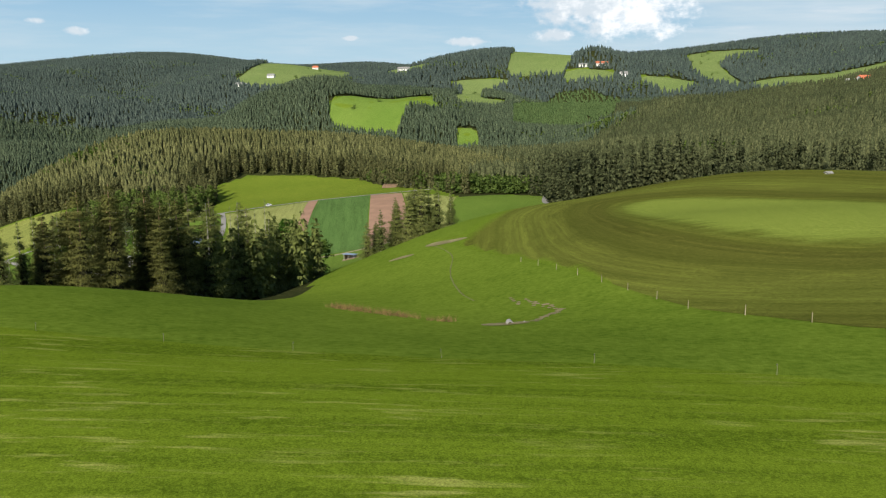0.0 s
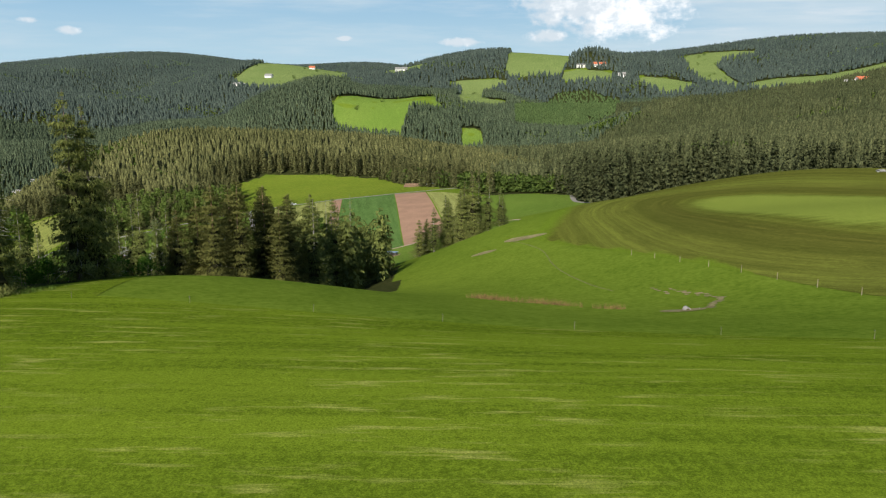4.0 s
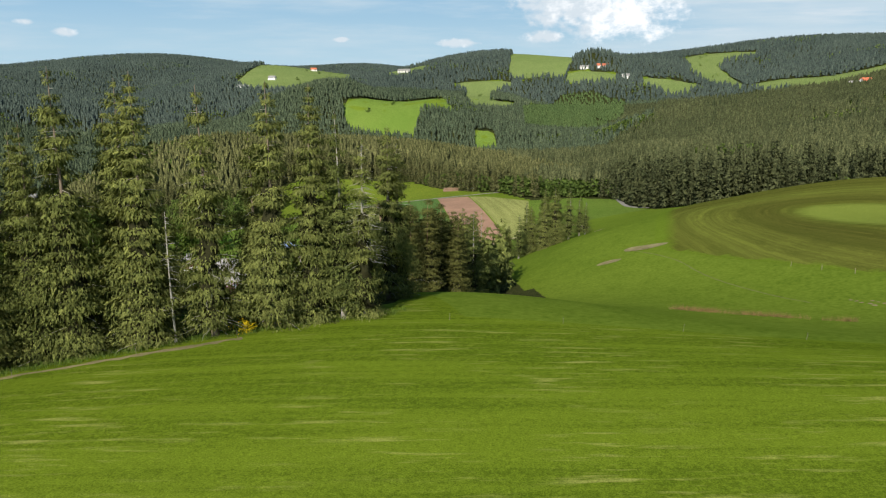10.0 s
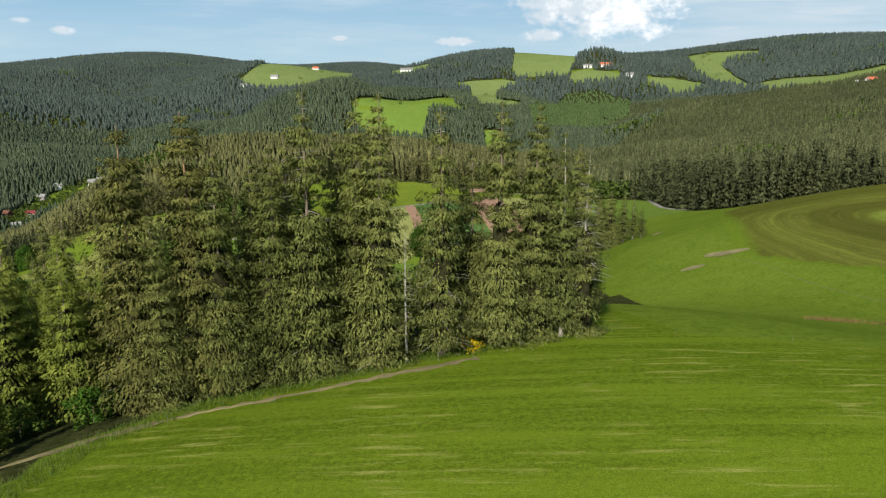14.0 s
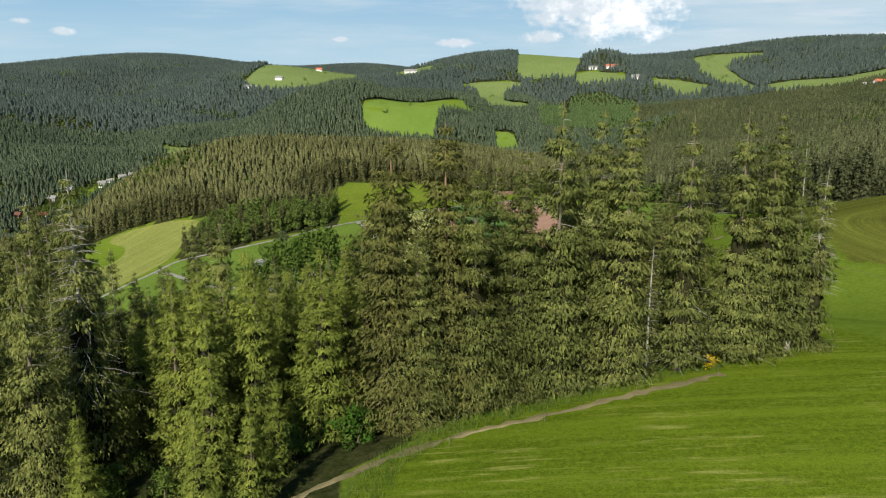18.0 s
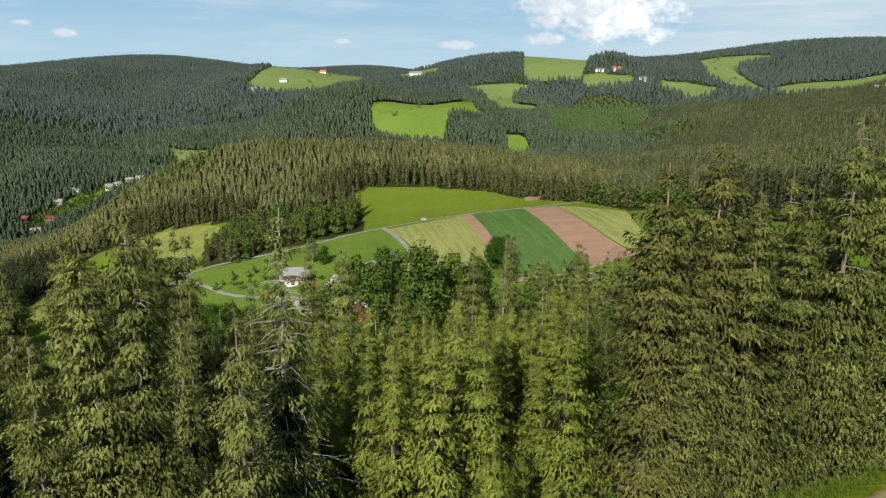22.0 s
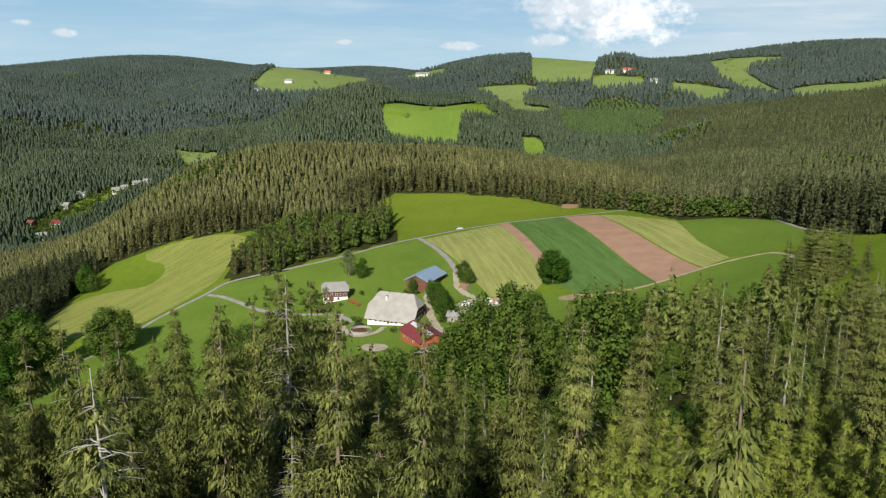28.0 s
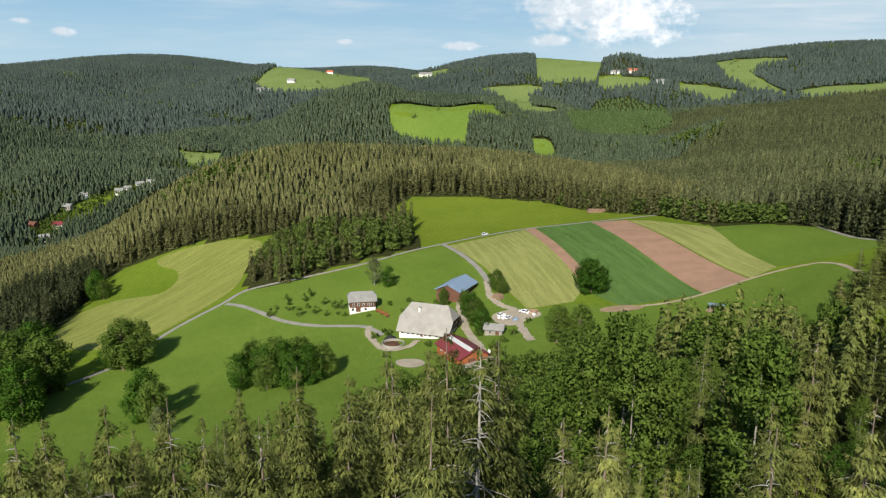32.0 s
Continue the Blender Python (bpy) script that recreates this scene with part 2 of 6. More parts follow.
def leaf_mat(name, dark, light, through=0.25, patch=0.02, grain=1.1, deep=0.55):
    """Foliage: tint differs from branch to branch and from tree to tree; some light passes through."""
    m, n, l, b = material(name, 0.86)
    g = n.new("ShaderNodeNewGeometry")
    o = n.new("ShaderNodeObjectInfo")
    p = place(n, l)
    stand = noise_node(n, l, p, patch, 3)
    f = math_node(n, l, "ADD", math_node(n, l, "MULTIPLY", g.outputs["Random Per Island"], 0.32), math_node(n, l, "MULTIPLY", o.outputs["Random"], 0.25))
    f = math_node(n, l, "ADD", f, math_node(n, l, "MULTIPLY", stand, 0.5))
    col = ramp(n, l, f, [(0.2, dark), (0.85, light)])
    mottle = noise_node(n, l, p, grain, 3, 0.7)
    col = mix(n, l, 1.0, col, ramp(n, l, mottle, [(0.36, (deep, deep + 0.02, deep)), (0.5, (0.97, 0.97, 0.97)), (0.64, (2.0 - deep, 1.97 - deep, 1.9 - deep))]), "MULTIPLY")
    l.new(col, b.inputs["Base Color"])
    if through:
        t = n.new("ShaderNodeBsdfTranslucent")
        l.new(mix(n, l, 1.0, col, (1.0, 1.0, 0.45), "MULTIPLY"), t.inputs[0])
        s = n.new("ShaderNodeMixShader")
        s.inputs[0].default_value = through
        l.new(b.outputs[0], s.inputs[1]), l.new(t.outputs[0], s.inputs[2])
        l.new(s.outputs[0], n["Material Output"].inputs["Surface"])
    return m


GROUND = ground_mat()
MEADOW = grass_mat("mown_meadow", (0.066, 0.106, 0.008), (0.124, 0.170, 0.014), (0.29, 0.30, 0.072), stripe=2.4, turn=-5)
HILL = grass_mat("fresh_cut_hill", (0.058, 0.074, 0.012), (0.112, 0.128, 0.024), (0.19, 0.20, 0.05), stripe=5.0, turn=-12, verge=((0.084, 0.136, 0.012), (0.150, 0.206, 0.022)), young=((0.150, 0.200, 0.028), (0.255, 0.300, 0.060)))
YELLOW = grass_mat("yellow_green_ley", (0.17, 0.185, 0.055), (0.25, 0.26, 0.085), (0.30, 0.30, 0.11), stripe=3.0, turn=97)
MOWN = grass_mat("cut_hay_meadow", (0.14, 0.165, 0.038), (0.21, 0.225, 0.060), (0.28, 0.28, 0.09), stripe=4.0, turn=56)
CROP = grass_mat("green_cereal", (0.058, 0.112, 0.028), (0.090, 0.152, 0.042), (0.12, 0.19, 0.055), stripe=4.0, turn=97)
PASTURE = grass_mat("pasture_grass", (0.080, 0.136, 0.020), (0.138, 0.196, 0.034), (0.20, 0.21, 0.065), dry_at=0.6)
UPPER = grass_mat("upper_meadow_grass", (0.100, 0.150, 0.016), (0.165, 0.205, 0.026), (0.28, 0.26, 0.04), dry_at=0.58)
PATCHGRASS = grass_mat("clearing_grass", (0.092, 0.160, 0.024), (0.150, 0.212, 0.040), (0.21, 0.24, 0.07), patch=0.01, tuft=0.3)
# paled and greyed: distance haze is mixed into this grass colour
FARMEADOW = grass_mat("hazed_hill_meadow_grass", (0.115, 0.165, 0.045), (0.185, 0.228, 0.078), (0.24, 0.26, 0.11), patch=0.01, tuft=0.3)
SOIL = plain("ploughed_soil", (0.30, 0.185, 0.125), 0.95, vary=0.22, scale=0.4, relief=0.08)
DIRT = plain("bare_earth", (0.27, 0.20, 0.125), 0.95, vary=0.35, scale=0.8, relief=0.06)
GRAVEL = plain("gravel_road", (0.25, 0.235, 0.21), 0.95, vary=0.2, scale=1.0, relief=0.03)
TRACK = plain("sandy_track", (0.33, 0.27, 0.18), 0.95, vary=0.3, scale=0.8, relief=0.04)
SPRUCE = leaf_mat("spruce_needles", (0.066, 0.082, 0.022), (0.238, 0.256, 0.078), 0.22, grain=0.8, deep=0.62)
WOODSPRUCE = leaf_mat("wood_spruce_needles", (0.050, 0.068, 0.020), (0.188, 0.212, 0.062), 0.20, grain=0.8, deep=0.65)
PINE = leaf_mat("pine_needles", (0.040, 0.048, 0.014), (0.160, 0.160, 0.048), 0.15, grain=0.8, deep=0.65)
# cooler than the near spruce: haze over the far hills is put into the colour
FARSPRUCE = leaf_mat("hazed_far_spruce_needles", (0.034, 0.050, 0.032), (0.092, 0.116, 0.066), 0.12, patch=0.006, grain=0.45, deep=0.42)
LEAF = leaf_mat("broad_leaves", (0.052, 0.098, 0.016), (0.145, 0.205, 0.042), 0.32, grain=0.9, deep=0.7)
FARLEAF = leaf_mat("far_broad_leaves", (0.075, 0.118, 0.028), (0.160, 0.215, 0.052), 0.32, grain=0.5, deep=0.7)
YOUNG = leaf_mat("young_larch_needles", (0.098, 0.132, 0.022), (0.255, 0.290, 0.060), 0.26, grain=0.8, deep=0.75)
PLANTATION = leaf_mat("plantation_spruce_needles", (0.050, 0.082, 0.030), (0.090, 0.128, 0.046), 0.15, patch=0.01, grain=0.35)
# bluer still, with the haze of the farthest hills in its base colour
DISTANT = leaf_mat("hazed_distant_spruce_needles", (0.040, 0.056, 0.050), (0.082, 0.104, 0.084), 0.12, patch=0.005, grain=0.30)
# darkened copy of the ridge spruce; shade of the eastern stands is in the colour
DARKSPRUCE = leaf_mat("darkened_spruce_needles", (0.032, 0.042, 0.020), (0.094, 0.102, 0.046), 0.12, patch=0.012, grain=0.6, deep=0.42)
ASHLEAF = leaf_mat("ash_leaves", (0.095, 0.120, 0.050), (0.20, 0.22, 0.11), 0.25)
RIDGESPRUCE = leaf_mat("ridge_spruce_needles", (0.058, 0.064, 0.026), (0.158, 0.158, 0.064), 0.15, patch=0.012, grain=0.7, deep=0.45)
DARKLEAF = leaf_mat("dark_beech_leaves", (0.032, 0.080, 0.010), (0.075, 0.150, 0.022), 0.28, grain=0.9, deep=0.7)
BROOM = leaf_mat("broom_flowers", (0.40, 0.30, 0.01), (0.65, 0.50, 0.02), 0.2)
REED = leaf_mat("dry_reed", (0.13, 0.09, 0.035), (0.27, 0.19, 0.08), 0.2)
BARK = plain("spruce_bark", (0.17, 0.135, 0.10), 0.95, vary=0.35, scale=3, relief=0.04)
PALEBARK = plain("pale_grey_bark", (0.27, 0.25, 0.21), 0.95, vary=0.35, scale=3, relief=0.03)
REDBARK = plain("orange_pine_bark", (0.27, 0.175, 0.105), 0.95, vary=0.3, scale=3, relief=0.03)
# inner twigs, near-black because the shade inside the crown is in their colour
CROWNFILL = plain("dark_crown_fill", (0.030, 0.030, 0.014), 0.95, vary=0.5, scale=2.5, relief=0.1)
DEADWOOD = plain("bleached_dead_wood", (0.33, 0.31, 0.26), 0.9, vary=0.25, scale=3, relief=0.02)
SHINGLE = plain("pale_weathered_shingles", (0.29, 0.275, 0.25), 0.9, vary=0.22, scale=1.2, relief=0.03)
GREYROOF = plain("grey_slate_tiles", (0.24, 0.235, 0.22), 0.88, vary=0.2, scale=1.5, relief=0.03)
BLUEROOF = plain("blue_sheet_metal", (0.19, 0.26, 0.35), 0.6, 0.0, vary=0.1, scale=0.8, relief=0.0)
REDROOF = plain("dark_red_sheet_roof", (0.17, 0.032, 0.034), 0.6, vary=0.15, scale=0.8, relief=0.0)
TILEROOF = plain("orange_clay_tiles", (0.48, 0.15, 0.08), 0.9, vary=0.2, scale=1.5, relief=0.03)
PLASTER = plain("white_plaster", (0.72, 0.70, 0.66), 0.9, vary=0.07, scale=1.0, relief=0.01)
BOARDS = plain("dark_brown_boards", (0.13, 0.065, 0.045), 0.9, vary=0.35, scale=3, relief=0.02)
REDBOARDS = plain("orange_brown_boards", (0.30, 0.105, 0.045), 0.88, vary=0.2, scale=3, relief=0.02)
GREYBOARDS = plain("silvered_boards", (0.26, 0.24, 0.21), 0.9, vary=0.3, scale=3, relief=0.02)
CONCRETE = plain("stained_concrete", (0.30, 0.28, 0.25), 0.92, vary=0.2, scale=1.5, relief=0.01)
MANURE = plain("dark_manure", (0.10, 0.055, 0.035), 0.95, vary=0.35, scale=2, relief=0.1)
LOGEND = plain("cut_log_wood", (0.27, 0.18, 0.12), 0.9, vary=0.3, scale=3, relief=0.02)
PALEEARTH = plain("pale_yard_gravel", (0.33, 0.285, 0.22), 0.95, vary=0.22, scale=0.8, relief=0.02)
PATHGRASS = plain("trodden_grass", (0.15, 0.15, 0.055), 0.95, vary=0.35, scale=1.5, relief=0.02)
WORN = plain("worn_turf", (0.215, 0.185, 0.092), 0.95, vary=0.45, scale=1.2, relief=0.03)
STONE = plain("pale_field_stone", (0.40, 0.38, 0.34), 0.92, vary=0.2, scale=2, relief=0.03)
WHITEWRAP = plain("white_bale_wrap", (0.70, 0.71, 0.72), 0.5, vary=0.06, scale=1.0, relief=0.0)
SKYLIGHT = plain("clouded_roof_panel", (0.45, 0.47, 0.46), 0.4, vary=0.1, scale=1.0, relief=0.0)
POSTWOOD = plain("weathered_post_wood", (0.27, 0.23, 0.14), 0.9, vary=0.25, scale=6, relief=0.01)
CARPAINT = plain("white_car_paint", (0.72, 0.73, 0.74), 0.3, vary=0.03, scale=1.0, relief=0.0)
REDPAINT = plain("dull_red_paint", (0.32, 0.05, 0.04), 0.45, vary=0.1, scale=1.0, relief=0.0)
RUBBER = plain("black_rubber", (0.02, 0.02, 0.02), 0.7, vary=0.2, scale=3, relief=0.0)
GLASS, _n, _l, _b = material("window_glass", 0.08)
_b.inputs["Base Color"].default_value, _b.inputs["Specular IOR Level"].default_value = (0.02, 0.025, 0.03, 1), 0.6


# ---- landform: broad swells on nested plan grids, heights in metres ----
FAR = [[7.6, 22.4, 25.7, 31.2, 48.7, 75.3, 49.3, 34.6, 39.3, 41, 14.1],
    [3.1, 10.4, 27.4, 35.5, -26, -61.6, -33.1, 43, 37.8, 20.3, 6.1],
    [-1.1, -6.8, -1.1, -23.5, 13.3, 169.2, 3.6, 10.8, 23.2, 9.4, 1.6],
    [-3.9, -23.9, 21.8, 20.1, -84.9, 3.4, -33.2, 44.1, 15, 13.4, 3],
    [-1.2, -63.9, 67.8, 111.5, -172.2, 107.3, -81.3, 120.1, 2, 28, 17.8],
    [32.2, -63.9, 5.8, 90.1, -167.4, 59.3, -200.1, 161.2, -35.4, 67.2, 63.4],
    [51.5, 49.5, 9.9, -9.5, 12.7, 78.8, 49.5, 109.1, -85.7, 5.2, 51.6],
    [29.1, 76, -78.8, 25.5, -67.3, 22.8, -64.4, 17.3, 59.7, -119.2, -13.8],
    [9.4, 26.4, -58.6, 128.9, -8.3, 19.7, 32.9, -2.4, 123.4, -46.4, -7.5],
    [-6, -16.3, 49.4, -2.9, -28.8, 9.1, -8.3, -65.1, 49.7, 27.6, 7.5]]
HILLS = [[-2, 54.3, 11.3, -91.5, 112.1, -103.4, 39.9, 50.8, -23.3, -39],
    [-37.2, -64.2, 70.8, -22.9, 9.9, 69.6, -45.8, -15.3, 39.6, 12.7],
    [-2.8, 5, 14.5, -47.8, 47.7, -70.2, -5.1, 18.7, -31.9, -7.4],
    [28.1, 43.1, -42.4, 19.9, -21, -10.9, 27.2, -11.2, 15.4, -19.4],
    [44.7, -47.3, -55.4, 85.5, -57.5, 50.4, -10, -28.5, 40.9, -2.2],
    [25.7, -42.6, 10.4, 57.6, -42.9, 12.6, -2.2, -3.1, -9.2, -9.5],
    [-22.4, 31.8, -4, -25.7, -6.2, -10.9, 10.8, 3.3, -1.1, 18],
    [-10, 2.4, 8.6, -11.8, 15.4, -4.9, 17.6, -9.5, -12.9, 0.1],
    [0.8, 8.5, -7.9, -16, 58, -77.3, 45, -6.9, -4.1, 5.2]]
MID = [[-7, -28.7, 6.8, 54.3, -51.2, 5.3, 1.9, 0.8, 0.7, 0.1],
    [19.1, 70.3, -38.2, -46.1, 55.2, 4.2, 18.1, 16.8, 0.5, -0.5],
    [-13, -38.2, 4.2, 20.1, -52.9, -7.4, 2.8, -0.8, -7.9, -2.3],
    [30.5, -21.8, 32.4, 71.1, -12.6, 29.4, 6.7, -9.3, -12.6, -3.3],
    [-16.2, 25.1, -55.2, -84.6, 9.6, -9, 5.3, 10, -7.6, -3.2],
    [0.5, 9.3, 25.4, 46.9, 20.4, -6.6, -30.1, 10.4, 5.1, -0.6],
    [-1.4, -7.8, -23.5, -4.8, -38.7, 21.4, 12.4, 17.2, 14.7, 1.3],
    [6.3, 2.8, 13, 9.9, -0.7, 16.8, -34, -16.5, 16, -1.2],
    [-0.4, -7.7, 0.6, -11.4, 5.4, -11.9, 21.9, 7.7, -5.1, -7.3],
    [-13.6, 4.6, 9.4, -13.5, 17.4, -13.3, 5.4, -13.3, 1.6, 4.6]]
VAL = [[-0.1, -0.6, -0.5, -7.1, -10.9, -10.1, 0.6, 3.9, 5.8],
    [0.5, -2.2, 1.8, -1.7, 23.9, 2.7, -0.7, 7.3, 4.3],
    [1.9, -4.6, 8.3, -1, -13, -7.1, -3.5, -1.5, 0.1],
    [1.7, -5.1, -2.6, 2.7, -4.2, 14.2, 11, -1.5, -1.5],
    [3.6, 4.2, -2.6, -0.1, -9.2, -13, 3, -7.8, -5],
    [4, -1.4, 1.1, 6.4, 6.8, 3.4, 5.9, -10.4, -2.5],
    [-0.8, -8, 6.1, -2.5, -3.4, -0.4, 2.2, -7, 0.2],
    [-5.6, -5.6, 6.4, -8.7, -9.1, 9, -5.7, -4.8, 10.4],
    [-19.2, 22.7, 13.7, 1, 7.3, -2.9, -11.2, 20.7, -8.6]]
NEAR = [[0.6, -1.5, -0.4, -0.8, -1.2, -1.4, -1.3, -0.3],
    [-1.6, 3, -1.9, 1.7, 4.9, 2.3, 0.7, -0],
    [3.3, -2.2, 1.9, -0.3, -4.8, -1.2, -0.9, -0.9],
    [0.9, -9.2, 7.5, -2, -2.5, 5.7, 0.8, -0.6],
    [2.8, -2.2, 1.7, -4.5, 1.1, 3.1, 0.4, 0.6],
    [1.1, -1.4, 0.1, 1.5, 2, -2.2, -1.6, -0.4],
    [0.4, -0.5, -1.6, -1.2, 3.6, 0.6, -1.8, -1.3],
    [-0.6, 2.8, 0.9, -2.6, 0.7, -2.9, 0.5, 2.9]]

SWELLS = [(np.array(m), x0, y0, d) for m, x0, y0, d in ((FAR, -4000, -2400, 800), (HILLS, -1700, 1300, 350), (MID, -1050, 0, 300), (VAL, -500, -20, 100), (NEAR, -160, 0, 42))]


def relief(x, y):
    """Spurs and side valleys of the far hills."""
    d = np.hypot(x + 90, y)
    m = np.clip((d - 1000) / 300, 0, 1) * np.clip((2100 - d) / 500, 0, 1) * np.clip((700 - x) / 300, 0, 1)
    a = np.sin(0.0125 * x + 0.0050 * y + 0.6) * np.sin(0.0085 * y - 0.0045 * x + 2.2)
    b = np.sin(0.0052 * x - 0.0070 * y + 1.9)
    c = np.sin(0.021 * x - 0.013 * y) * np.sin(0.019 * y + 0.011 * x + 1.0)
    knoll = 30 * np.exp(-((x - 450) ** 2 + (y - 2315) ** 2) / (2 * 52 ** 2))
    saddle = -14 * np.exp(-((x + 480) / 210) ** 2 / 2 - ((y - 2790) / 170) ** 2 / 2)
    return m * (24 * a + 10 * b + 8 * c) + knoll + saddle


def ground_z(x, y):
    x, y = np.broadcast_arrays(np.asarray(x, float), np.asarray(y, float))
    z = np.full(x.shape, -40.0)
    for m, x0, y0, d in SWELLS:
        s = 2 * (0.85 * d) ** 2
        ex = np.exp(-(x[..., None] - x0 - d * np.arange(m.shape[1])) ** 2 / s)
        ey = np.exp(-(y[..., None] - y0 - d * np.arange(m.shape[0])) ** 2 / s)
        z = z + np.sum((ey @ m) * ex, -1)
    return z + relief(x, y)


def gz(x, y):
    return float(ground_z(x, y))


def inside(px, py, poly):
    px, py = np.asarray(px, float), np.asarray(py, float)
    r = np.zeros(px.shape, bool)
    for (x0, y0), (x1, y1) in zip(poly, poly[1:] + poly[:1]):
        if y0 != y1:
            r ^= ((y0 > py) != (y1 > py)) & (px < (x1 - x0) * (py - y0) / (y1 - y0) + x0)
    return r


def in_any(px, py, polys):
    r = np.zeros(np.shape(px), bool)
    for p in polys:
        r |= inside(px, py, p)
    return r


# ---- plan: woods and clearings ----
OPEN_NEAR = [(-64, 112), (-70, 79), (-80, 74), (-90, 71), (-101, 66), (-113, 62), (-120, 53), (-123, 45), (-129, 33), (-140, 15), (-165, -10), (-400, -80), (-1000, -500),
             (1500, -500), (700, 100), (330, 330), (180, 370), (120, 372), (84, 372), (67, 410), (62, 452), (66, 500), (40, 520), (12, 522), (-8, 578), (-30, 592), (-53, 622), (-73, 659), (-134, 690), (-172, 690), (-205, 640), (-176, 590),
             (-170, 532), (-235, 502), (-246, 484), (-279, 500), (-286, 545), (-276, 600), (-367, 624), (-402, 614), (-392, 535), (-388, 487), (-381, 455), (-378, 411), (-390, 350), (-360, 250), (-270, 208), (-215, 206), (-196, 230), (-192, 300),
             (-181, 330), (-139, 345), (-110, 352), (-90, 340), (-73, 312), (-50, 300), (-36, 262), (-36, 205), (-33, 168), (-42, 145), (-50, 124), (-56, 111)]
PATCH = [(-223, 1499), (-118, 1590), (-69, 1640), (-22, 1692), (-18, 1474), (18, 1440), (-22, 1442), (-60, 1470), (-71, 1458), (-84, 1367), (-115, 1394), (-184, 1412), (-207, 1416)]
LEFT_MEADOW = [(-647, 2430), (-640, 2520), (-660, 2900), (-720, 3400), (-351, 3400), (-330, 2900), (-284, 2348), (-330, 2250), (-366, 2157), (-430, 2190), (-496, 2224), (-560, 2260), (-600, 2330)]
TOP_MEADOW = [(221, 2521), (270, 2900), (397, 3500), (682, 3500), (500, 2770), (412, 2420), (328, 2153), (264, 2196), (201, 2191), (184, 2260)]
MID_MEADOW = [(20, 2195), (67, 2218), (190, 2185), (169, 2119), (134, 2086), (83, 1710), (147, 1727), (132, 1677), (29, 1500), (25, 1689), (51, 2073)]
RIGHT_MEADOW = [(725, 2363), (810, 2414), (948, 2338), (905, 2265), (822, 2261), (762, 2160), (730, 1963), (709, 1822), (658, 1934), (673, 2112)]
BAND = [(720, 1854), (760, 1866), (813, 1850), (868, 1725), (1080, 1635), (1050, 1560), (800, 1650), (715, 1760)]
BAND_SMALL = [(525, 2082), (596, 2030), (645, 1918), (539, 1858), (507, 1982)]
HAMLET = [(-190, 2900), (-57, 2700), (-40, 2518), (-145, 2369), (-190, 2500)]
FARM_FIELD = [(353, 2225), (478, 2149), (444, 2058), (318, 2089)]
GLADE = [(23, 1332), (58, 1346), (62, 1277), (25, 1255)]
VALLEY_MEADOW = [(-660, 1645), (-600, 1596), (-546, 1589), (-540, 1520), (-597, 1500)]
VILLAGE_GREEN = [(-722, 1140), (-690, 1108), (-680, 1125), (-690, 1200), (-640, 1296), (-602, 1332), (-622, 1340), (-660, 1312), (-712, 1230)]
CLEARINGS = [PATCH, LEFT_MEADOW, TOP_MEADOW, MID_MEADOW, RIGHT_MEADOW, BAND, BAND_SMALL, HAMLET, FARM_FIELD, GLADE, VALLEY_MEADOW, VILLAGE_GREEN]


def stretched(n, centre, fine, reach):
    """n plan coordinates from -reach to reach, closest together (fine metres) round the centre."""
    u = np.linspace(-1, 1, n)
    lo, hi = 0.5, 12.0
    for _ in range(60):
        k = (lo + hi) / 2
        step = reach * math.sinh(k * 2 / (n - 1)) / math.sinh(k)
        lo, hi = (k, hi) if step > fine else (lo, k)
    return centre + reach * np.sinh(k * u) / math.sinh(k)


def smooth(ob):
    ob.data.polygons.foreach_set("use_smooth", [True] * len(ob.data.polygons))
    return ob


def arrays_mesh(name, v, f, mat, normals=None):
    """A mesh from vertex and face arrays (all faces with the same number of corners)."""
    me = bpy.data.meshes.new(name)
    k = f.shape[1]
    me.vertices.add(len(v)), me.loops.add(f.size), me.polygons.add(len(f))
    me.vertices.foreach_set("co", np.ascontiguousarray(v, np.float32).ravel())
    me.loops.foreach_set("vertex_index", np.ascontiguousarray(f, np.int32).ravel())
    me.polygons.foreach_set("loop_start", np.arange(0, f.size, k, dtype=np.int32))
    me.update(calc_edges=True)
    me.materials.append(mat)
    if normals is not None:
        me.polygons.foreach_set("use_smooth", np.ones(len(f), bool))
        me.normals_split_custom_set_from_vertices(normals)
    return me


def faced(v, f, nv):
    """The triangles wound so that each faces the way its foliage faces."""
    p = v[f]
    flip = np.einsum("ij,ij->i", np.cross(p[:, 1] - p[:, 0], p[:, 2] - p[:, 0]), nv[f[:, 0]]) < 0
    f = f.copy()
    f[flip] = f[flip][:, ::-1]
    return f


gx, gy = stretched(430, -60, 2.6, 4700), stretched(430, 120, 2.6, 4700)
GX, GY = np.meshgrid(gx, gy)
GZ = ground_z(GX, GY)
verts = np.stack([GX, GY, GZ], -1).reshape(-1, 3)
i = np.arange(430 * 429).reshape(429, 430)[:, :-1].ravel()
ground = new("ground", arrays_mesh("ground", verts, np.stack([i, i + 1, i + 431, i + 430], -1), GROUND))
smooth(ground)
tagged(ground, "rolling grass hills with dark wooded slopes", "ground", kind="structure")
wood = 1.0 - (in_any(verts[:, 0], verts[:, 1], [OPEN_NEAR] + CLEARINGS)).astype(np.float32)
ground.data.attributes.new("wood", "FLOAT", "POINT").data.foreach_set("value", wood)


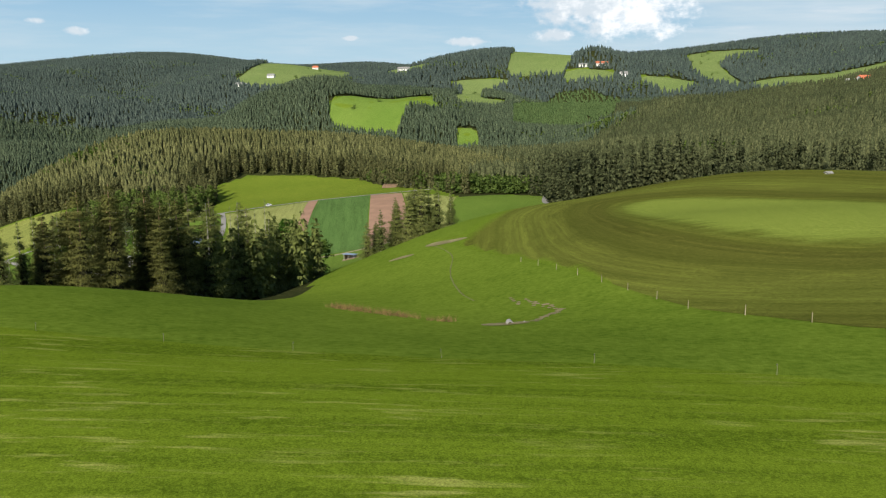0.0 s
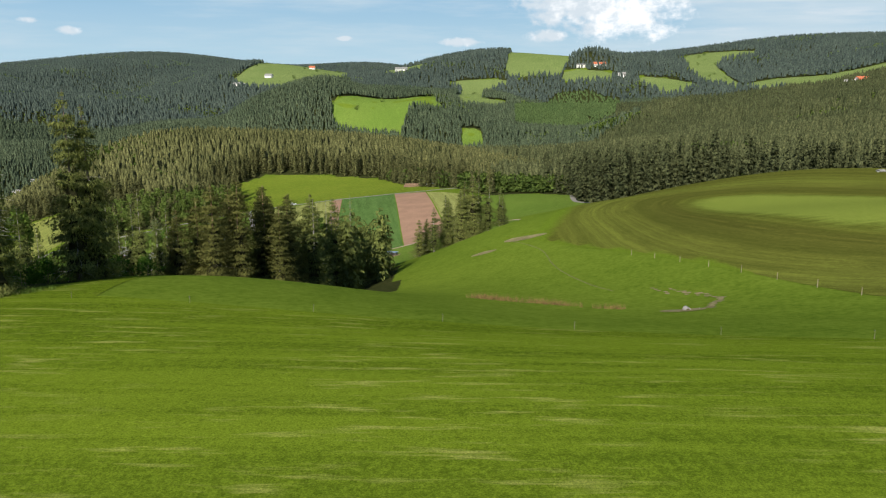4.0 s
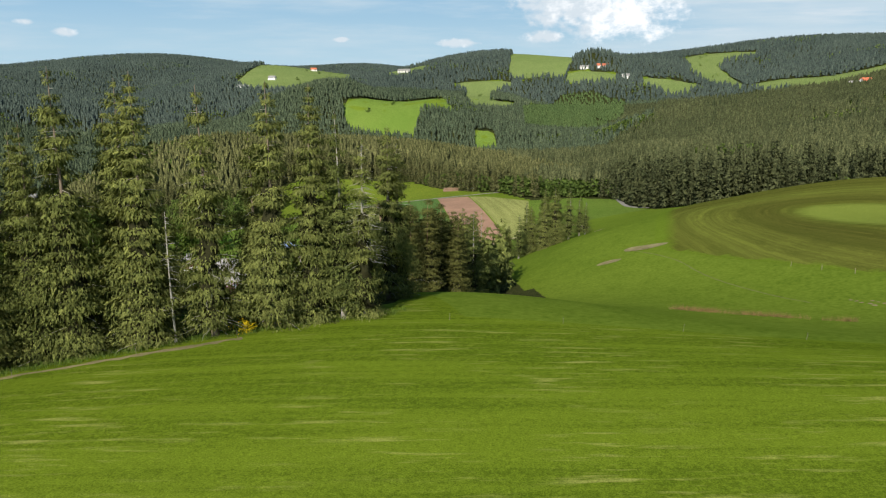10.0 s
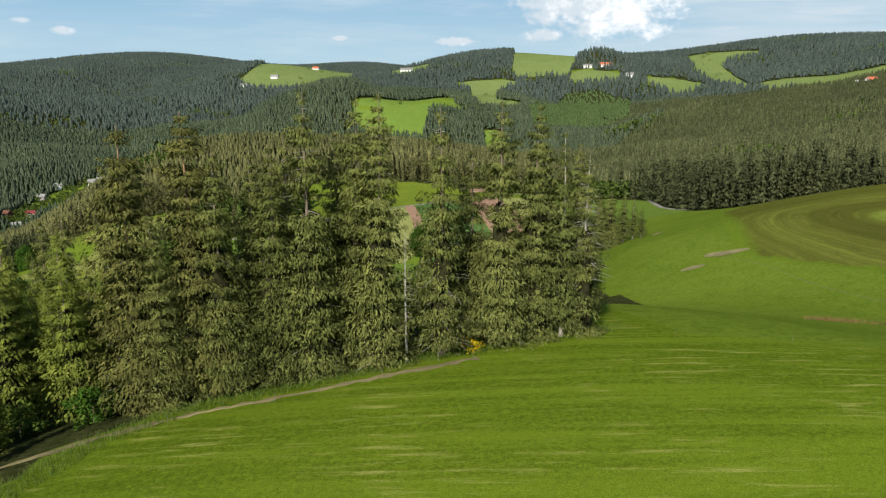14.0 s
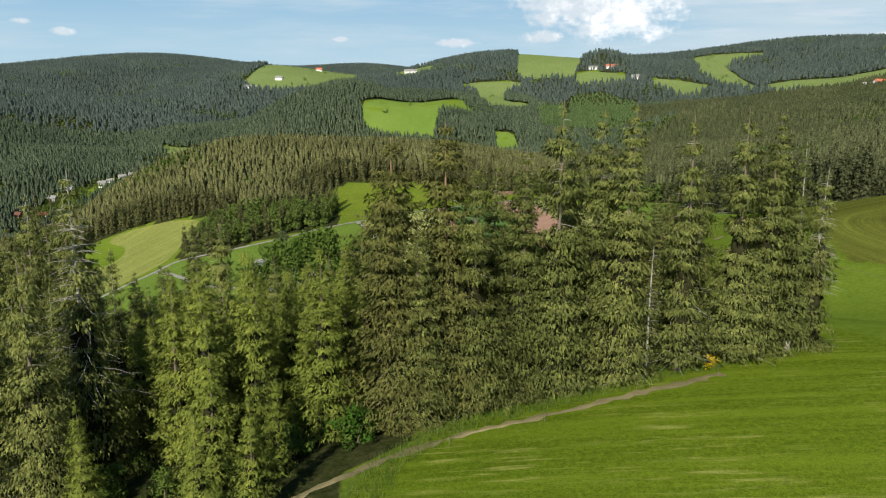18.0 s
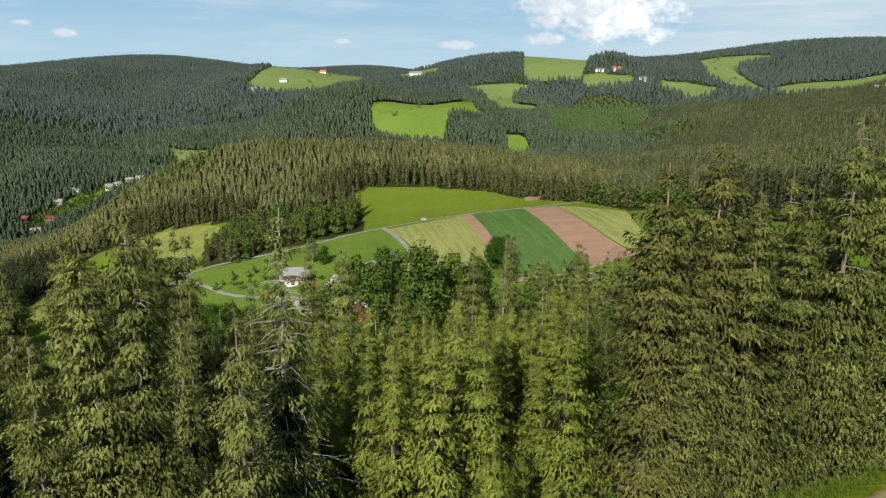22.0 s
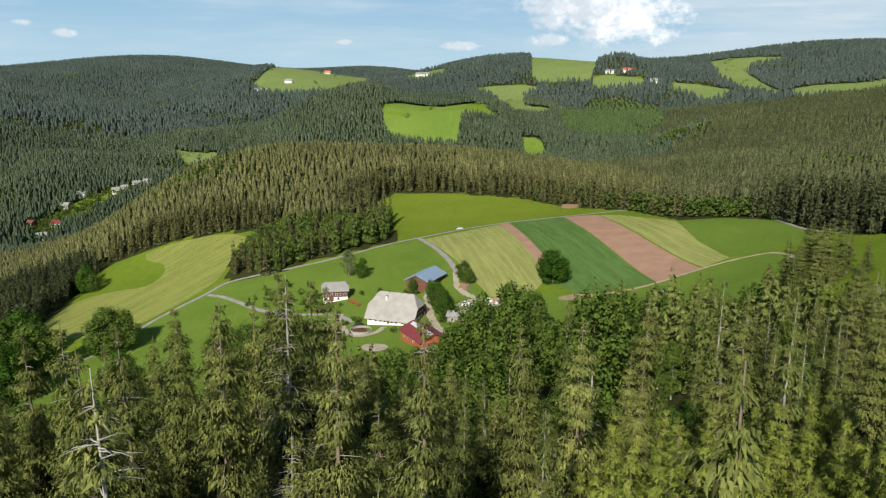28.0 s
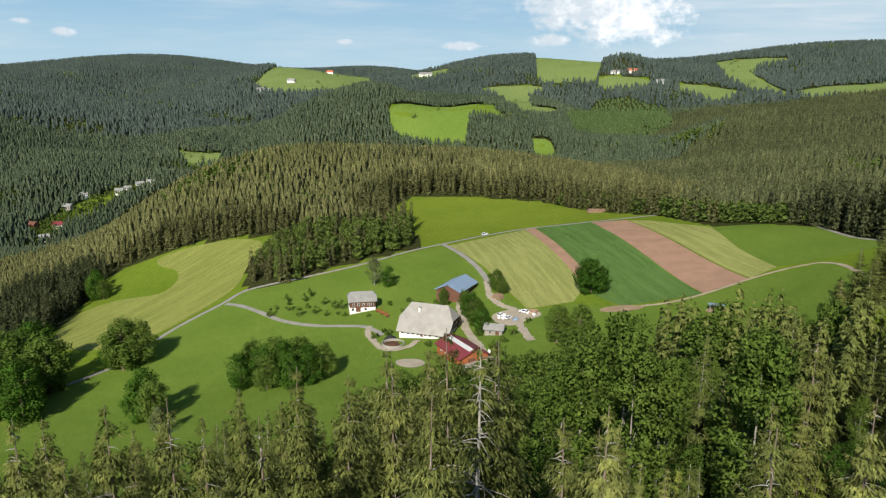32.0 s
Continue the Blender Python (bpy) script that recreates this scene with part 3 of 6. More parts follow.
# ---- draped surfaces: fields, tracks ----
def drape(name, poly, mat, step, lift, label, category="field", kind="structure"):
    """A field: its plan outline cut into cells of about step metres and laid on the land."""
    bm = bmesh.new()
    bm.faces.new([bm.verts.new((x, y, 0)) for x, y in poly])
    xs, ys = [p[0] for p in poly], [p[1] for p in poly]
    for axis, lo, hi in ((0, min(xs), max(xs)), (1, min(ys), max(ys))):
        for c in np.arange(lo + step, hi, step):
            n, o = ((1, 0, 0), (c, 0, 0)) if axis == 0 else ((0, 1, 0), (0, c, 0))
            bmesh.ops.bisect_plane(bm, geom=bm.verts[:] + bm.edges[:] + bm.faces[:], plane_co=o, plane_no=n)
    bmesh.ops.triangulate(bm, faces=[f for f in bm.faces if len(f.verts) > 4])
    co = np.array([v.co[:] for v in bm.verts])
    for v, z in zip(bm.verts, ground_z(co[:, 0], co[:, 1])):
        v.co.z = z + lift
    for f in bm.faces:
        if f.normal.z < 0:
            f.normal_flip()
        f.smooth = True
    me = bpy.data.meshes.new(name)
    bm.to_mesh(me), bm.free()
    me.materials.append(mat)
    return tagged(new(name, me), label, category, kind=kind)


def rounded(poly, n=3):
    """The outline with its corners cut (Chaikin)."""
    for _ in range(n):
        poly = [q for (x0, y0), (x1, y1) in zip(poly, poly[1:] + poly[:1]) for q in ((0.75 * x0 + 0.25 * x1, 0.75 * y0 + 0.25 * y1), (0.25 * x0 + 0.75 * x1, 0.25 * y0 + 0.75 * y1))]
    return poly


def ribbon(name, line, width, mat, lift, label, category="road", step=3.0, ragged=0.1):
    """A road or path along a plan line, rounded, laid on the land."""
    pts = [Vector(p) for p in line]
    for _ in range(3):
        pts = [pts[0]] + [q for a, b in zip(pts, pts[1:]) for q in (a.lerp(b, 0.25), a.lerp(b, 0.75))] + [pts[-1]]
    fine = [pts[0]]
    for a, b in zip(pts, pts[1:]):
        k = max(1, int((b - a).length / step))
        fine += [a.lerp(b, (j + 1) / k) for j in range(k)]
    rng = random.Random(len(fine))
    v = []
    for j, p in enumerate(fine):
        d = (fine[min(j + 1, len(fine) - 1)] - fine[max(j - 1, 0)]).normalized()
        s = Vector((-d.y, d.x))
        for k in (-1, -0.33, 0.33, 1):
            q = p + s * (k * width / 2 * (1 + rng.uniform(-ragged, ragged)))
            v.append((q.x, q.y, gz(q.x, q.y) + lift - 0.04 * (abs(k) == 1)))
    f = [(4 * j + k, 4 * j + k + 1, 4 * j + k + 5, 4 * j + k + 4) for j in range(len(fine) - 1) for k in range(3)]
    me = arrays_mesh(name, np.array(v), np.array(f)[:, ::-1], mat)
    return tagged(smooth(new(name, me)), label, category, kind="structure")


NEAR_MEADOW = [(-66, 108), (-69, 77), (-80, 71.5), (-90, 68.5), (-101, 63.5), (-112, 60), (-119, 52), (-122, 44), (-128, 32), (-138, 12), (-140, -70), (60, -70), (60, 30), (26, 50), (12, 55.6), (-14, 61), (-40, 66), (-60, 71)]
drape("mown_meadow", NEAR_MEADOW, MEADOW, 4.0, 0.05, "bright green mown meadow with paler mowing swaths")
HILL_PLAN = [(40, 70), (31, 88), (25.5, 113), (20, 135), (12, 165), (2, 202), (14, 240), (30, 290), (45, 330), (80, 362), (180, 362), (320, 320), (330, 100), (120, 40), (60, 50)]
hill = drape("cut_hillside", HILL_PLAN, HILL, 4.0, 0.06, "olive brown freshly cut hillside field with curved swaths")
LIGHT_PLAN = rounded([(53, 222), (64, 240), (78, 236), (92, 222), (104, 196), (98, 158), (82, 122), (66, 111), (56, 120), (50, 135), (48, 156), (51, 192)])
co = np.array([v.co[:] for v in hill.data.vertices])
soft = sum(inside(co[:, 0] + q * math.cos(a), co[:, 1] + q * math.sin(a), LIGHT_PLAN).astype(np.float32) for q in (3, 8, 14) for a in np.arange(0, 6.28, 0.785)) / 24
hill.data.attributes.new("young", "FLOAT", "POINT").data.foreach_set("value", soft.astype(np.float32))
round_patch = np.full(len(co), 500.0)
for (x0, y0), (x1, y1) in zip(LIGHT_PLAN, LIGHT_PLAN[1:] + LIGHT_PLAN[:1]):
    u = np.clip(((co[:, 0] - x0) * (x1 - x0) + (co[:, 1] - y0) * (y1 - y0)) / max(1e-6, (x1 - x0) ** 2 + (y1 - y0) ** 2), 0, 1)
    round_patch = np.minimum(round_patch, np.hypot(co[:, 0] - x0 - u * (x1 - x0), co[:, 1] - y0 - u * (y1 - y0)))
round_patch[inside(co[:, 0], co[:, 1], LIGHT_PLAN)] *= -1
hill.data.attributes.new("swath", "FLOAT", "POINT").data.foreach_set("value", round_patch.astype(np.float32))
deep = np.full(len(co), 99.0)
for (x0, y0), (x1, y1) in zip(HILL_PLAN[2:11], HILL_PLAN[3:12]):
    u = np.clip(((co[:, 0] - x0) * (x1 - x0) + (co[:, 1] - y0) * (y1 - y0)) / ((x1 - x0) ** 2 + (y1 - y0) ** 2), 0, 1)
    deep = np.minimum(deep, np.hypot(co[:, 0] - x0 - u * (x1 - x0), co[:, 1] - y0 - u * (y1 - y0)) / (1.5 if y0 < 190 else 9.0))
hill.data.attributes.new("verge", "FLOAT", "POINT").data.foreach_set("value", np.clip(deep, 0, 1).astype(np.float32))
YELLOW_PLAN = [(-154, 530), (-101, 563), (-89, 450), (-93, 425), (-99, 414), (-122, 411), (-129, 440), (-137, 476)]
drape("ley_field", YELLOW_PLAN, YELLOW, 10, 0.14, "yellow green mown ley field with fine rows")
drape("soil_strip", [(-101, 564), (-94, 566), (-84, 452), (-90, 448)], SOIL, 10, 0.20, "narrow strip of bare brown ploughed soil")
drape("cereal_field", [(-93.5, 566), (-55, 567), (-41.5, 397), (-79, 400), (-89, 424), (-88, 444), (-84, 453)], CROP, 10, 0.14, "dark green cereal field in a long strip")
drape("ploughed_field", [(-54.5, 567), (-31, 563), (-16, 406), (-41, 398)], SOIL, 10, 0.14, "bare reddish brown ploughed field strip")
drape("grass_field", [(-30, 562), (-18, 555), (9, 517), (2, 460), (2, 415), (-15, 406)], YELLOW, 10, 0.14, "light yellow green grass field")
drape("green_field", [(9.5, 517), (40, 517), (65, 500), (62, 452), (66, 415), (20, 412), (2.5, 416), (2.5, 460)], PASTURE, 10, 0.14, "deep green grass field below the wood")
drape("upper_meadow", rounded([(-170, 536), (-100, 571), (-34, 571), (-12, 574), (-53, 622), (-73, 659), (-134, 687), (-172, 685), (-199, 645), (-176, 592)], 1), UPPER, 10, 0.12, "yellow green upper meadow below the wood")
drape("hay_meadow", rounded([(-376, 458), (-386, 487), (-390, 535), (-366, 540), (-331, 522), (-333, 566), (-362, 597), (-367, 621), (-278, 599), (-285, 543), (-282, 503), (-299, 474), (-317, 448), (-338, 440)], 2), MOWN, 10, 0.14, "pale yellow green cut hay meadow")
drape("pasture", [(-158, 533), (-205, 503), (-235, 495), (-276, 492), (-284, 480), (-297, 466), (-311, 447), (-320, 416), (-338, 397), (-372, 400), (-388, 350), (-358, 252), (-270, 210), (-216, 208), (-198, 232), (-194, 300), (-182, 332), (-139, 347), (-90, 342), (-70, 312), (-45, 292), (18, 360), (20, 404), (-16, 403), (-41, 394), (-79, 396), (-100, 412), (-123, 409), (-131, 440), (-139, 478)], PASTURE, 10, 0.10, "lush green cattle pasture round the farm")
for nm, pl in (("hill_meadow", PATCH), ("hill_meadow", LEFT_MEADOW), ("hill_meadow", TOP_MEADOW), ("hill_meadow", MID_MEADOW), ("hill_meadow", RIGHT_MEADOW), ("hill_meadow", BAND), ("hill_meadow", BAND_SMALL), ("hill_meadow", HAMLET), ("hill_meadow", FARM_FIELD), ("hill_meadow", GLADE), ("hill_meadow", VALLEY_MEADOW)):
    drape(nm, rounded(pl, 1), PATCHGRASS if pl in (PATCH, GLADE) else FARMEADOW, 40, 0.8, "bright green meadow in a clearing of the wooded hills")

ribbon("lane", [(-4, 575), (-34, 569), (-72, 568), (-100, 567), (-128, 555), (-158, 536), (-174, 528), (-205, 506), (-235, 498), (-265, 496), (-278, 494), (-285, 481), (-297, 468), (-311, 449), (-319, 418), (-340, 398)], 3.0, GRAVEL, 0.24, "pale grey gravel farm lane")
ribbon("farm_drive", [(-284, 478), (-273, 470), (-256, 449), (-245, 435), (-226, 421), (-209, 415), (-200, 411), (-192, 398)], 2.8, GRAVEL, 0.28, "pale gravel drive to the farmyard")
ribbon("barn_drive", [(-158, 536), (-150, 511), (-142, 482), (-138, 460), (-137, 446)], 3.2, GRAVEL, 0.30, "pale gravel drive down to the barn")
ribbon("field_track", [(-84, 396), (-72, 396), (-59, 393), (-41, 396), (-16, 405), (0, 408), (12, 408), (20, 406), (22, 392), (13, 362)], 2.4, TRACK, 0.24, "sandy earth field track", step=4)
ribbon("wood_road", [(70, 520), (67, 495), (63, 470), (61, 449), (68, 425), (90, 400)], 3.2, GRAVEL, 0.24, "grey gravel road along the wood")
ribbon("edge_track", [(-131, 40), (-123, 49.5), (-115, 55), (-108, 57.6), (-98, 61), (-90, 64), (-84, 66)], 1.1, WORN, 0.10, "worn earth path along the wood edge", step=1.2, ragged=0.9)
ribbon("cattle_path", [(-4, 210), (1, 192), (2.5, 180), (1.5, 165), (1.5, 148), (3, 128), (5, 118)], 0.26, PATHGRASS, 0.07, "narrow trodden cattle path in the grass", step=2, ragged=0.5)


# ---- trees ----
def part(name, me, parent, label=""):
    ob = new(name, me)
    ob.parent = parent
    if label:
        ob["label"] = label
    return ob


def stem_arrays(h, r, rng, sides=7, rings=9, bend=0.25, top=0.06):
    """A tapered, slightly bent trunk with a flare at the foot."""
    v, f = [], []
    bx, by = rng.uniform(-bend, bend), rng.uniform(-bend, bend)
    for k in range(rings + 1):
        u = k / rings
        rad = r * ((1 - u) * (1 - top) + top) * (1 + 0.55 * max(0, 1 - u * 14))
        for s in range(sides):
            a = 2 * math.pi * s / sides
            v.append((bx * math.sin(3 * u) + rad * math.cos(a), by * math.sin(2.3 * u) + rad * math.sin(a), h * u - 0.5 * (k == 0)))
    for k in range(rings):
        for s in range(sides):
            a, b = k * sides + s, k * sides + (s + 1) % sides
            f += [(a, b, b + sides), (a, b + sides, a + sides)]
    return np.array(v), np.array(f)


def rod_arrays(p, d, length, r, rng, segs=3):
    """A thin bare branch, triangular in section, drooping to a point."""
    v, f = [], []
    d = Vector(d).normalized()
    s = d.cross(Vector((0, 0, 1))).normalized()
    for k in range(segs + 1):
        u = k / segs
        c = Vector(p) + d * (length * u) + Vector((0, 0, -0.25 * length * u * u)) + s * rng.uniform(-0.06, 0.06) * length * (k > 0)
        rad = r * (1 - 0.85 * u)
        for a in (0.5, 2.6, 4.7):
            w = c + s * (rad * math.cos(a)) + Vector((0, 0, rad * math.sin(a)))
            v.append(w[:])
    for k in range(segs):
        for a in range(3):
            i, j = 3 * k + a, 3 * k + (a + 1) % 3
            f += [(i, j, j + 3), (i, j + 3, i + 3)]
    return v, f


def bough_arrays(h, rmax, seed, low=0.06, whorls=30, per=6, dense=9.0, droop=0.36, twig=0.26, thick=0.42, hang=0.8, sparse_top=0.0, shape=0.68, fan=0.50, gaps=0.12, core=0.22, ragged=0.3):
    """The needles of a conifer: whorls of drooping boughs, each a plume of many small hanging sprays over a core of larger ones.
    Returns the corners, the triangles and the way that each corner faces."""
    g = np.random.default_rng(seed)
    V, N = [], []
    lop = g.uniform(0, 6.3)
    for k in range(whorls):
        u = min(max(low + (0.985 - low) * (k + g.uniform(-0.5, 0.5)) / (whorls - 1), low), 0.985)
        thin = sparse_top * max(0, u - 0.6) * 2.4
        reach = rmax * min(1.0, (1 - u) ** shape * 1.12) * (0.8 + 0.2 * min(1, (u - low) * 8 + 0.4)) * g.uniform(1 - ragged, 1.12)
        a0 = g.uniform(0, 6.3)
        for b in range(per):
            if g.random() < gaps + thin:
                continue
            a = a0 + 2 * math.pi * (b + g.uniform(-0.4, 0.4)) / per
            L = reach * g.uniform(0.5, 1.25) * (1 + 0.14 * math.cos(a - lop)) + 0.15
            out, side = np.array((math.cos(a), math.sin(a), 0.0)), np.array((-math.sin(a), math.cos(a), 0.0))
            dr = droop * (0.2 + 0.95 * (1 - u)) * g.uniform(0.6, 1.35)
            n = int(dense * (2.4 + 3.4 * L))
            s = 0.08 + 0.94 * g.random(n) ** 0.75
            inner = g.random(n) < core
            s[inner] *= 0.66
            t = g.uniform(-1, 1, n)
            lat = t * fan * L * (0.25 + 1.1 * s * (1.15 - s) * 2)
            drop = g.random(n) ** 1.6 * min(1.0, L * 0.4)
            z = h * u + L * (0.12 * s - dr * s ** 1.4 + 0.22 * dr * s ** 4) - 0.30 * np.abs(lat) - 0.8 * hang * drop * (1 - 0.4 * np.abs(t)) - 0.22 * inner + g.normal(0, 0.06, n)
            P = out * (L * s)[:, None] + side * lat[:, None] + np.stack([0 * z, 0 * z, z], 1)
            D = out * g.uniform(0.2, 0.9, n)[:, None] + side * (0.7 * t + g.normal(0, 0.35, n))[:, None]
            D[:, 2] -= hang * g.uniform(0.1, 1.3, n) + drop
            D /= np.linalg.norm(D, axis=1)[:, None]
            w = twig * (0.4 + 0.6 * min(1.0, L / 2.0)) * g.uniform(0.6, 1.4, n) * np.where(inner, 2.0, 1.0)
            F = out * (0.35 + 0.35 * s)[:, None] + side * (0.50 * t)[:, None] + g.normal(0, 0.20, (n, 3))
            F[:, 2] += 0.75 - 1.0 * drop - 0.4 * inner
            F /= np.linalg.norm(F, axis=1)[:, None]
            W = np.cross(D, F + g.normal(0, 0.5, (n, 3)))
            W *= (0.5 * thick * w / (np.linalg.norm(W, axis=1) + 1e-6))[:, None]
            V.append(np.stack([P - W, P + W, P + D * w[:, None]], 1).reshape(-1, 3))
            N.append(np.repeat(F, 3, 0))
    V, N = np.concatenate(V), np.concatenate(N)
    return V, faced(V, np.arange(len(V)).reshape(-1, 3), N), N


def crown_fill(h, rmax, seed, low, rings=26, shape=0.68, mass=0.30):
    """Near-black filler added for inner twigs and crown shade round the trunk, ragged ring on ring."""
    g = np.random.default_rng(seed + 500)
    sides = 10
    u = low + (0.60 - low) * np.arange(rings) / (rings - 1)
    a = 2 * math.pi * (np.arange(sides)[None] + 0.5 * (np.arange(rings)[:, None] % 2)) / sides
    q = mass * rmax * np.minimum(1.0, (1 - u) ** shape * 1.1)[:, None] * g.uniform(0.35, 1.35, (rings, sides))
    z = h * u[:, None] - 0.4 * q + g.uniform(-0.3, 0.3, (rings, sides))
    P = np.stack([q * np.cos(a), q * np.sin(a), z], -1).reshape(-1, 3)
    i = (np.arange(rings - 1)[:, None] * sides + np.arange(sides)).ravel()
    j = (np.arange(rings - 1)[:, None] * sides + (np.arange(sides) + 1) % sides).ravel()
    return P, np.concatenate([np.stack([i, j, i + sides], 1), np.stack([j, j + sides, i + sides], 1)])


def crown_mesh(mat, shape):
    v, f, nv = shape
    return arrays_mesh("crown", v, f, mat, nv)


def conifer(name, seed, h, r, trunk_r, needles, bark, label, bare=0, bare_mat=None, bare_long=1.0, **kw):
    """A conifer as a thing at the origin: trunk, needle crown, and the bare dead branches that show."""
    rng = random.Random(seed)
    tree = tagged(new(name), label, "tree", "trees of the wood")
    tv, tf = stem_arrays(h, trunk_r, rng)
    part("trunk", arrays_mesh("trunk", tv, tf, bark), tree)
    part("crown", crown_mesh(needles, bough_arrays(h, r, seed, **kw)), tree)
    part("core", arrays_mesh("core", *crown_fill(h, r, seed, kw.get("low", 0.06), shape=kw.get("shape", 0.68)), CROWNFILL), tree, "dark filler for dead twigs and shade inside the crown")["kind"] = "stuff"
    if bare:
        v, f = [], []
        for _ in range(bare):
            u = rng.choice((rng.uniform(0.03, 0.35), rng.uniform(0.45, 0.97)) if bare_long == 1 else (rng.uniform(0.3, 0.98),))
            a = rng.uniform(0, 6.3)
            pv, pf = rod_arrays((0, 0, h * u), (math.cos(a), math.sin(a), 0.15), bare_long * r * (1 - u) ** 0.7 * rng.uniform(0.6, 1.15), 0.045 * bare_long, rng)
            f += [tuple(q + len(v) for q in t) for t in pf]
            v += pv
        part("deadwood", arrays_mesh("deadwood", np.array(v), np.array(f), bare_mat or DEADWOOD), tree, "bare grey dead branches")["kind"] = "stuff"
    return tree


def put(tree, x, y, size=1.0, turn=0.0, lean=(0, 0), wide=1.0, sink=0.15):
    m = pose(x, y, gz(x, y) - sink, lean[0], lean[1], turn) @ Matrix.Diagonal((size * wide, size * wide, size, 1))
    return copy_thing(tree, m)


def leaf_arrays(h, r, seed, clumps=26, leaves=60, low=0.3, leaf=0.42, gap=0.75):
    """A broadleaf crown: clumps of small leaf sprays set round an uneven ovoid, with gaps. Returns corners, triangles and facing."""
    g = np.random.default_rng(seed)
    V, N = [], []
    for _ in range(clumps):
        u = g.uniform(0, 1)
        prof = math.sin(math.pi * (0.12 + 0.83 * u)) ** 0.7
        a = g.uniform(0, 6.3)
        k = r * prof * g.uniform(0.35, 0.92)
        c = np.array((k * math.cos(a), k * math.sin(a), h * (low + (0.93 - low) * u)))
        cr = r * g.uniform(0.26, 0.46) * gap
        d = g.normal(0, 1, (leaves, 3)) * (1, 1, 0.8)
        d /= np.linalg.norm(d, axis=1)[:, None]
        p = c + d * (cr * g.uniform(0.55, 1.08, leaves))[:, None]
        t = g.normal(0, 1, (leaves, 3)) * (1, 1, 0.5)
        t *= (leaf * g.uniform(0.6, 1.3, leaves) / np.linalg.norm(t, axis=1))[:, None]
        s = np.cross(t, d + (0.1, 0.2, 0.6))
        s *= (leaf * 0.55 / (np.linalg.norm(s, axis=1) + 1e-6))[:, None]
        F = d * 0.75 + c / r * (0.35, 0.35, 0) + g.normal(0, 0.28, (leaves, 3)) + (0, 0, 0.25)
        F /= np.linalg.norm(F, axis=1)[:, None]
        V.append(np.stack([p - t, p + s, p + t, p - s], 1).reshape(-1, 3))
        N.append(np.repeat(F, 4, 0))
    V, N = np.concatenate(V), np.concatenate(N)
    i = 4 * np.arange(len(V) // 4)
    f = np.concatenate([np.stack([i, i + 1, i + 2], 1), np.stack([i, i + 2, i + 3], 1)])
    return V, faced(V, f, N), N


def broadleaf(name, seed, h, r, mat, bark, label, trunk_r=0.3, limbs=7, **kw):
    rng = random.Random(seed)
    tree = tagged(new(name), label, "tree", "trees round the farm")
    tv, tf = stem_arrays(h * 0.8, trunk_r, rng, 6, 6, 0.5)
    part("trunk", arrays_mesh("trunk", tv, tf, bark), tree)
    for k in range(limbs):
        a = 2 * math.pi * k / limbs + rng.uniform(-0.4, 0.4)
        pv, pf = rod_arrays((0, 0, h * rng.uniform(0.22, 0.55)), (math.cos(a), math.sin(a), rng.uniform(0.9, 1.6)), r * rng.uniform(0.8, 1.3), trunk_r * 0.38, rng, 3)
        part("limb", arrays_mesh("limb", np.array(pv), np.array(pf), bark), tree)
    part("crown", crown_mesh(mat, leaf_arrays(h, r, seed, **kw)), tree)
    return tree


def snag(name, seed, h, r, mat, label, n=40):
    rng = random.Random(seed)
    tree = tagged(new(name), label, "dead tree", "trees of the wood")
    tv, tf = stem_arrays(h, r, rng, 7, 9, 0.3, 0.15)
    part("trunk", arrays_mesh("trunk", tv, tf, mat), tree)
    v, f = [], []
    for _ in range(n):
        u = rng.uniform(0.25, 0.97)
        a = rng.uniform(0, 6.3)
        pv, pf = rod_arrays((0, 0, h * u), (math.cos(a), math.sin(a), 0.1), (0.7 + 3.4 * (1 - u)) * rng.uniform(0.4, 1.0), 0.05, rng)
        f += [tuple(q + len(v) for q in t) for t in pf]
        v += pv
    part("deadwood", arrays_mesh("deadwood", np.array(v), np.array(f), mat), tree)["kind"] = "stuff"
    return tree


SPARE = []


def kept_off(tree):
    """Prototypes are used up as the first copy's place is filled; this one is dropped at the end."""
    SPARE.append(tree)
    return tree


EDGE = [kept_off(conifer("spruce", s, 27, 4.7, 0.36, SPRUCE, BARK, "tall olive green spruce with drooping boughs at the meadow edge", bare=b, low=lo, whorls=w, sparse_top=st, hang=hg, dense=13.0, core=0.25))
        for s, b, lo, w, st, hg in ((11, 40, 0.07, 27, 0.25, 0.9), (12, 60, 0.05, 26, 0.4, 1.1), (13, 24, 0.04, 29, 0.1, 0.8), (14, 80, 0.09, 24, 0.6, 1.2))]
WOOD = [kept_off(conifer("spruce", s, 25, 3.5, 0.28, WOODSPRUCE, PALEBARK, "slender green spruce standing close in the wood", bare=b, low=0.12, whorls=26, dense=9.0, sparse_top=st, shape=0.72, core=0.25))
        for s, b, st in ((21, 10, 0.05), (22, 18, 0.12), (23, 6, 0.0))]
FRESH = [kept_off(conifer("young_spruce", s, 15, 2.7, 0.16, YOUNG, BARK, "young fresh green spruce in the wood", low=0.05, whorls=22, per=7, dense=9.0, droop=0.16, twig=0.24, hang=0.45, shape=0.8, fan=0.3, ragged=0.12))
         for s in (31, 32, 33)]
PINES = [kept_off(conifer("pine", s, 22, 4.6, 0.34, PINE, REDBARK, "broad dark pine with flat layered boughs", bare=14, low=0.05, whorls=26, per=7, dense=10, droop=0.16, twig=0.26, hang=0.4, shape=0.52, fan=0.44, gaps=0.12))
         for s in (41, 42)]
